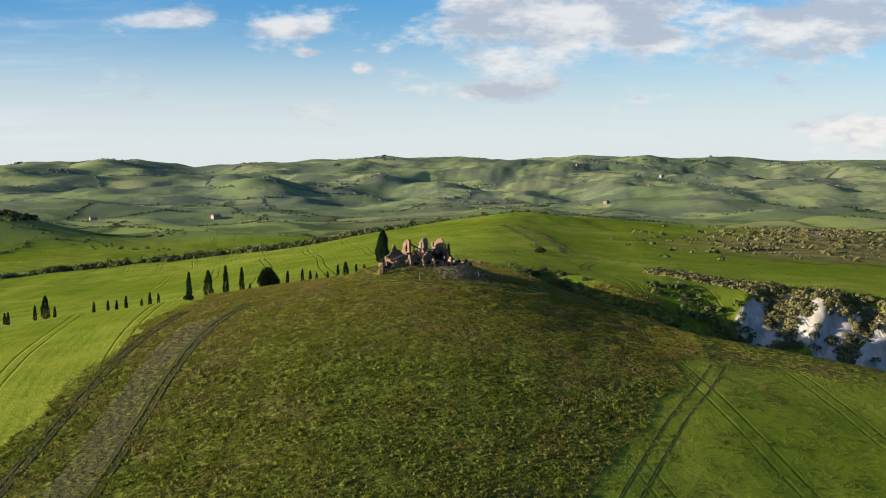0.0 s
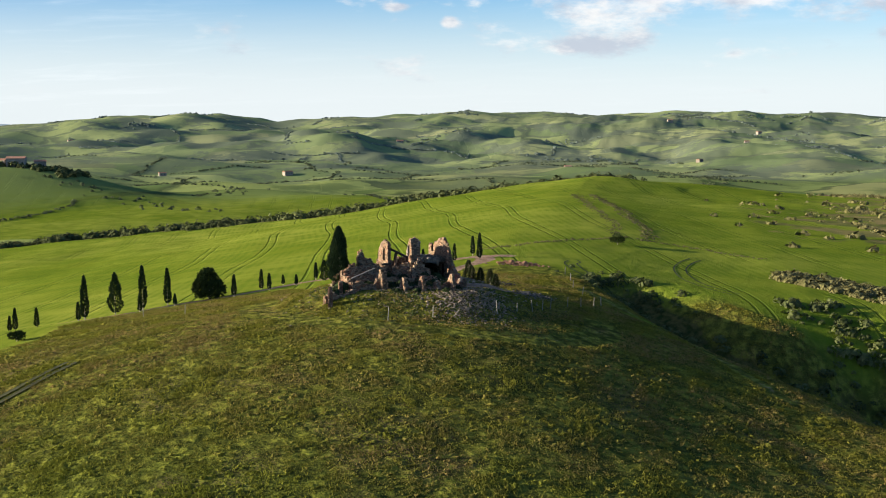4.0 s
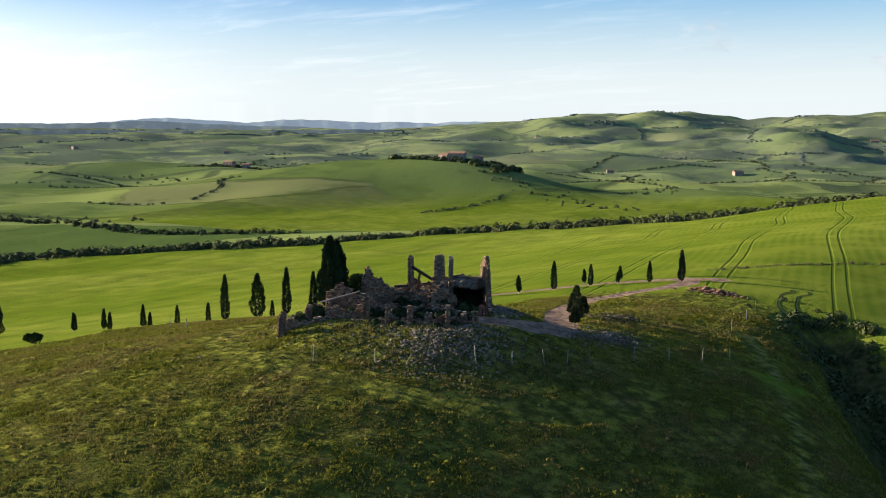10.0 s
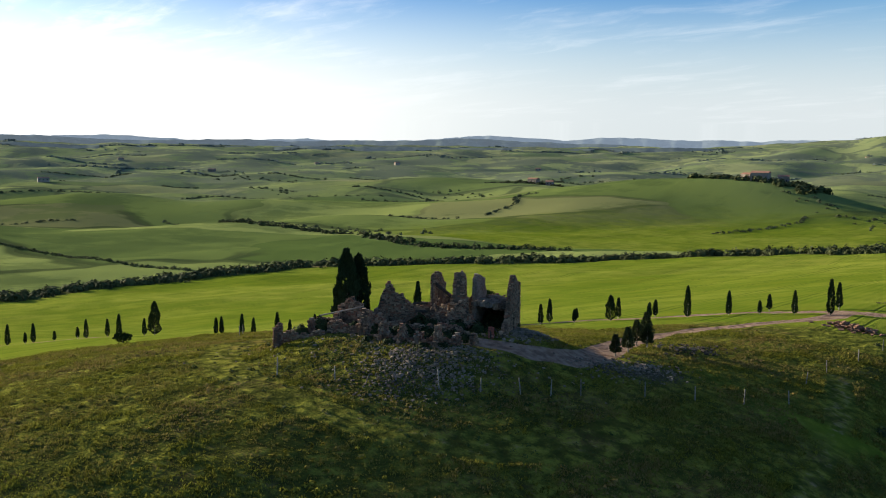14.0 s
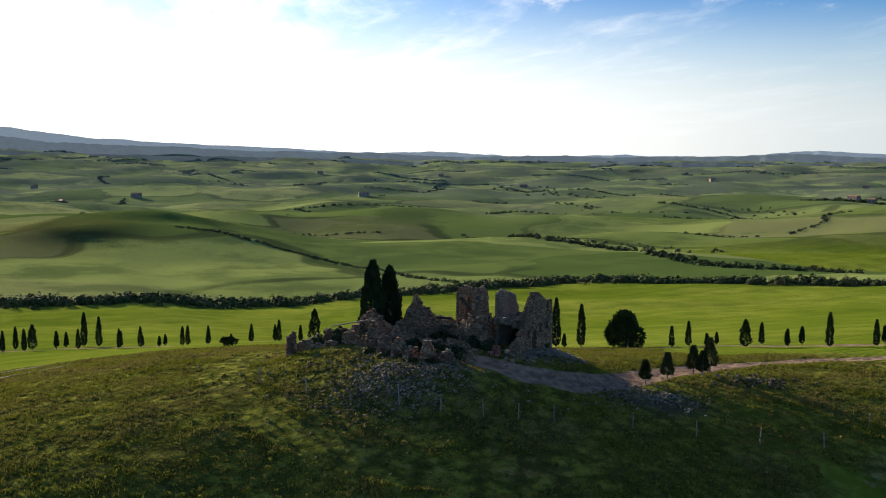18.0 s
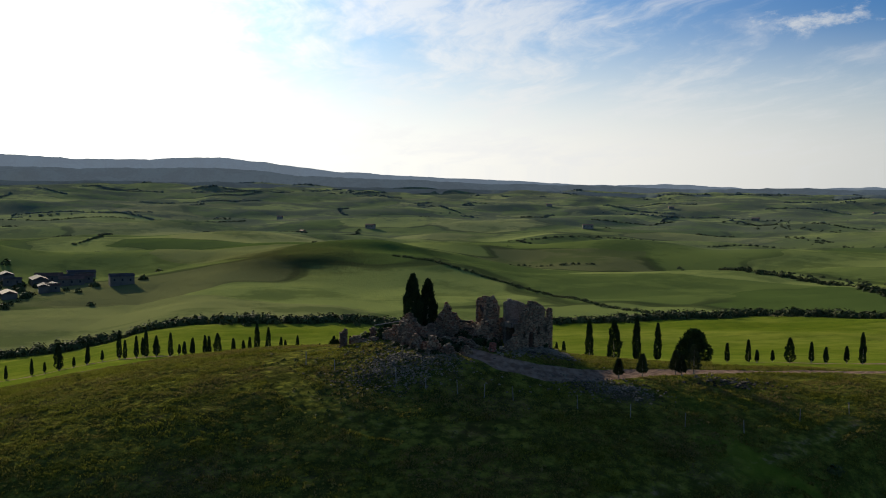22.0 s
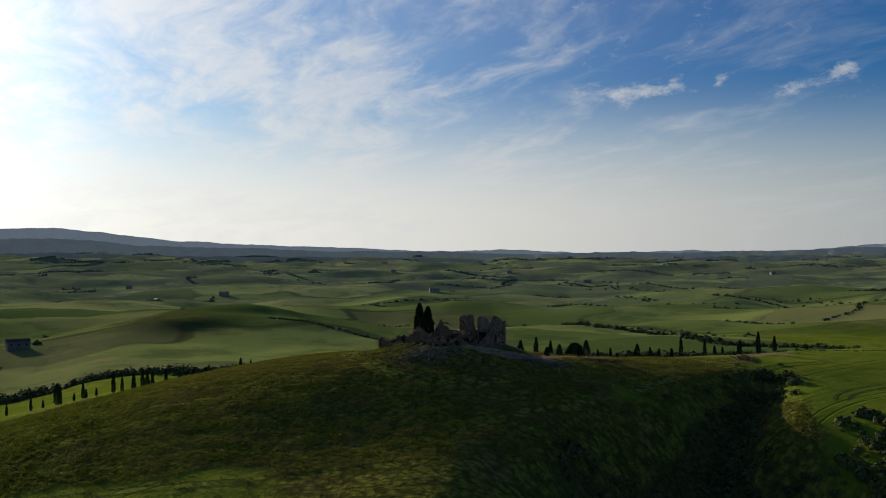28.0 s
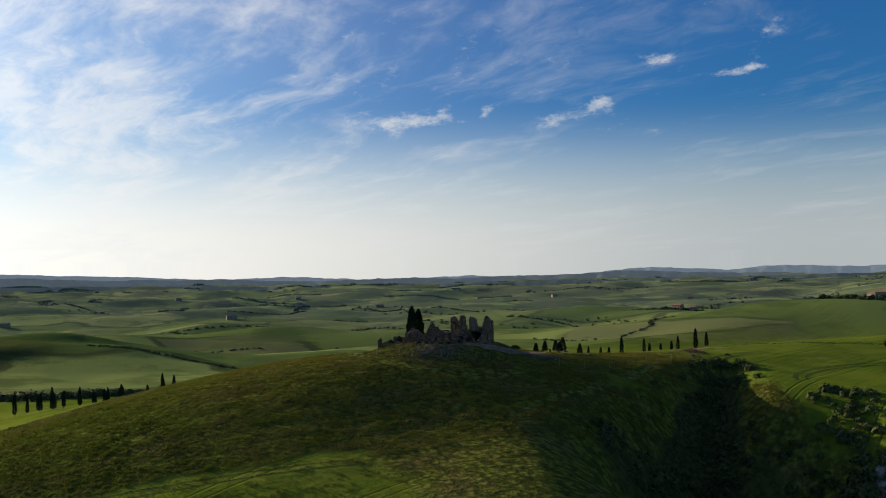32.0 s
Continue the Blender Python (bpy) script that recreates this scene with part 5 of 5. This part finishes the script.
def pond(x, y, w, d, turn):
    bm = bmesh.new()
    r = bmesh.ops.create_circle(bm, cap_ends=True, segments=40, radius=1)
    for v in bm.verts:
        k = 1 + 0.18 * math.sin(math.atan2(v.co.y, v.co.x) * 3 + 1)
        v.co = (v.co.x * w * k, v.co.y * d * k, 0)
    m, n = material("pond_water")
    finish(n, (0.020, 0.030, 0.032), 0.08, n.noise(n.add("ShaderNodeTexCoord").outputs["Object"], 0.6, 3.0), 0.1, 0.05, Specular_IOR_Level=0.5)
    ob = part("pond", bm, m)
    ob.location = (x, y, height(x, y) + 1.2)
    ob.rotation_euler[2] = radians(turn)
    tagged(ob, "small still pond reflecting the pale sky", "pond", kind="structure")


pond(-1100, 597, 34, 10, 60)


def wheel_track(pts, gap, half=0.15, lift=0.03, mat=None):
    """Two pressed ruts in the young crop along a smoothed line."""
    p = np.array(pts, float)
    for _ in range(3):
        p = np.concatenate([p[:1], np.column_stack([p[:-1] * 0.25 + p[1:] * 0.75, p[:-1] * 0.75 + p[1:] * 0.25]).reshape(-1, 2, 2)[:, ::-1].reshape(-1, 2), p[-1:]])
    w = np.gradient(p, axis=0)
    w /= np.linalg.norm(w, axis=1)[:, None] + 1e-9
    o = np.stack([-w[:, 1], w[:, 0]], 1)
    for side in (-gap / 2, gap / 2):
        rows = [p + o * (side + k) for k in (-half, 0.0, half)]
        v = np.concatenate([np.column_stack([r, land(r[:, 0], r[:, 1]) + (lift if k != 1 else lift - 0.025)]) for k, r in enumerate(rows)])
        n = len(p)
        a = np.arange(n - 1)
        f = np.concatenate([np.stack([a + k * n, a + k * n + 1, a + (k + 1) * n + 1, a + (k + 1) * n], 1) for k in (0, 1)])
        tagged(arrays("wheel_rut", v, f, mat or M_RUT), "dark wheel rut pressed into the green crop", "track", kind="structure")


M_RUT = plain("pressed_crop", (0.020, 0.026, 0.008), (0.055, 0.062, 0.018), 1.0)
wheel_track([(12.6, 60.5), (13.4, 58.6), (12.8, 57.0), (13, 55), (15.1, 47.8), (17.7, 44.2), (20.5, 42.2)], 2.0, 0.13, 0.04)
wheel_track([(33, 84), (30.5, 74), (30, 64), (31.5, 55), (34.5, 48.5), (38, 45.5)], 2.0, 0.15, 0.05)
M_DEEP = plain("deep_rut", (0.016, 0.018, 0.008), (0.050, 0.050, 0.022), 0.6)
wheel_track([(-36, -30), (-38, -47), (-36.5, -75), (-33, -98), (-26, -150)], 1.2, 0.28, 0.10, M_DEEP)
wheel_track([(-25, -30), (-27.2, -42), (-27, -56), (-25.2, -75), (-21.5, -98), (-14, -150)], 1.1, 0.28, 0.10, M_DEEP)
wheel_track([(49, -44), (45.5, -57), (42, -66), (37.5, -80), (34, -93), (29, -112)], 1.9, 0.11, 0.04)


# ---- grass ----
def grass(seed, n, box_, tall, mat, name, label, loose=0.3, sown=False):
    """Tufts of blades gathered in clumps."""
    rng = np.random.RandomState(seed)
    x0, y0, x1, y1 = box_
    m = n // 5
    cx, cy, big = rng.uniform(x0, x1, m), rng.uniform(y0, y1, m), rng.uniform(0.4, 1.3, m) ** 1.5
    pick = rng.randint(0, m, n)
    x, y = cx[pick] + rng.normal(0, 0.24, n), cy[pick] + rng.normal(0, 0.24, n)
    zs = zones(x, y)
    keep = ((zs[1] < 0.5) if sown else (zs[1] > 0.5)) & (zs[0] < 0.3) & (rng.uniform(0, 1, n) < loose + (1 - loose) * step(-0.3, 0.5, waves(x, y, 6.5, 14, 3))) & (rng.uniform(0.1, 1, n) > zs[5] * 1.9) & (zs[4] < 0.5)
    x, y, big = x[keep], y[keep], big[pick][keep]
    n = len(x)
    z = land(x, y)
    h = tall * big * rng.uniform(0.6, 1.2, n) * (0.7 + 0.6 * step(-0.4, 0.5, waves(x, y, 9, 15, 3)))
    vs = []
    for k in range(3):
        a = rng.uniform(0, 6.283, n)
        w = 0.024 + 0.15 * h
        lx, ly = rng.normal(0, 0.5, n) * h, rng.normal(0, 0.5, n) * h
        ox, oy = rng.normal(0, 0.07, n), rng.normal(0, 0.07, n)
        vs.append(np.stack([np.stack([x + ox - w * np.cos(a), y + oy - w * np.sin(a), z - 0.02], 1), np.stack([x + ox + w * np.cos(a), y + oy + w * np.sin(a), z - 0.02], 1),
                            np.stack([x + ox + lx, y + oy + ly, z + h], 1)], 1))
    v = np.stack(vs, 1).reshape(-1, 3)
    return tagged(arrays(name, v, np.arange(len(v)).reshape(-1, 3), mat), label, "grass", kind="stuff")


def grass_material():
    m, n = material("meadow_grass")
    where = n.add("ShaderNodeNewGeometry")
    pos, isl = where.outputs["Position"], where.outputs["Random Per Island"]
    f = n.math("ADD", n.math("MULTIPLY", n.noise(pos, 0.35, 4.0), 0.7), n.math("MULTIPLY", isl, 0.3))
    col = n.mix(n.ramp(f, 0.3, 0.68), (0.066, 0.067, 0.010), (0.164, 0.157, 0.024))
    south = n.math("SUBTRACT", 1.0, n.ramp(n.vec("DOT_PRODUCT", pos, (0.0, 1.0, 0.0)), -66.0, -34.0))
    col = n.mix(n.math("MULTIPLY", south, 0.55), col, n.mix(n.ramp(f, 0.3, 0.68), (0.044, 0.062, 0.008), (0.112, 0.140, 0.018)))
    dry = n.math("ADD", n.ramp(n.noise(pos, 0.045, 3.0), 0.42, 0.62), n.math("MULTIPLY", n.ramp(n.vec("DOT_PRODUCT", pos, (0.0, 1.0, 0.0)), -62.0, -30.0), 0.85))
    straw = n.math("MULTIPLY", n.math("MULTIPLY", n.ramp(n.noise(pos, 0.16, 5.0, 0.6), 0.40, 0.60), n.ramp(isl, 0.1, 0.6)), n.math("ADD", 0.15, dry))
    col = n.mix(n.math("MULTIPLY", straw, 0.75), col, (0.164, 0.117, 0.043))
    front = n.add("ShaderNodeBsdfDiffuse", Color=col)
    through_ = n.add("ShaderNodeBsdfTranslucent", Color=n.mix(0.3, col, (0.110, 0.130, 0.010)))
    both = n.add("ShaderNodeMixShader", Fac=0.26)
    n.t.links.new(front.outputs[0], both.inputs[1])
    n.t.links.new(through_.outputs[0], both.inputs[2])
    n.t.links.new(both.outputs[0], n.add("ShaderNodeOutputMaterial").inputs[0])
    return m


M_GRASS = grass_material()
grass(71, 480000, (-42, -60, 48, 40), 0.125, M_GRASS, "meadow_grass", "rough olive and straw coloured meadow grass on the knoll")
grass(72, 260000, (-45, -125, 60, -60), 0.17, M_GRASS, "meadow_grass", "rough green meadow grass on the long slope")
grass(73, 60000, (28, -115, 95, -38), 0.12, M_GRASS, "young_crop", "leafy young green crop on the slope beside the knoll", 0.6, True)


def tussocks(seed, n, box_, lo, hi, name, label):
    """Low rounded clumps of leaves and grass, each a small heap of blades."""
    rng = np.random.RandomState(seed)
    x0, y0, x1, y1 = box_
    x, y = rng.uniform(x0, x1, n), rng.uniform(y0, y1, n)
    zs = zones(x, y)
    keep = (zs[1] > 0.5) & (zs[0] < 0.25) & (zs[4] < 0.5) & (zs[5] < 0.3) & (rng.uniform(-0.7, 0.9, n) < waves(x, y, 11, 16, 3))
    x, y = x[keep], y[keep]
    n, k = len(x), 9
    r = lo + (hi - lo) * rng.uniform(0, 1, n) ** 2
    z = land(x, y)
    q = rng.normal(0, 1, (n, k, 3))
    q[..., 2] = np.abs(q[..., 2]) + 0.15
    q /= np.linalg.norm(q, axis=2)[..., None]
    p = q * (r[:, None, None] * rng.uniform(0.6, 1.0, (n, k, 1))) * np.array([1, 1, 0.75]) + np.stack([x, y, z - 0.03], 1)[:, None, :]
    side = np.cross(q, rng.normal(0, 1, (n, k, 3)))
    side /= np.linalg.norm(side, axis=2)[..., None] + 1e-6
    third = np.cross(q, side)
    w = r[:, None, None] * rng.uniform(0.35, 0.6, (n, k, 1))
    v = np.stack([p - side * w, p + side * w * 0.5 + third * w, p + side * w * 0.5 - third * w * 0.8 + q * w * 0.5], 2).reshape(-1, 3)
    return tagged(arrays(name, v, np.arange(len(v)).reshape(-1, 3), M_GRASS), label, "grass", kind="stuff")


tussocks(74, 34000, (-42, -62, 46, 40), 0.10, 0.30, "grass_tussocks", "small olive green tussocks dotted over the knoll")
tussocks(75, 24000, (-45, -125, 50, -60), 0.14, 0.42, "grass_tussocks", "leafy green tussocks covering the long slope")
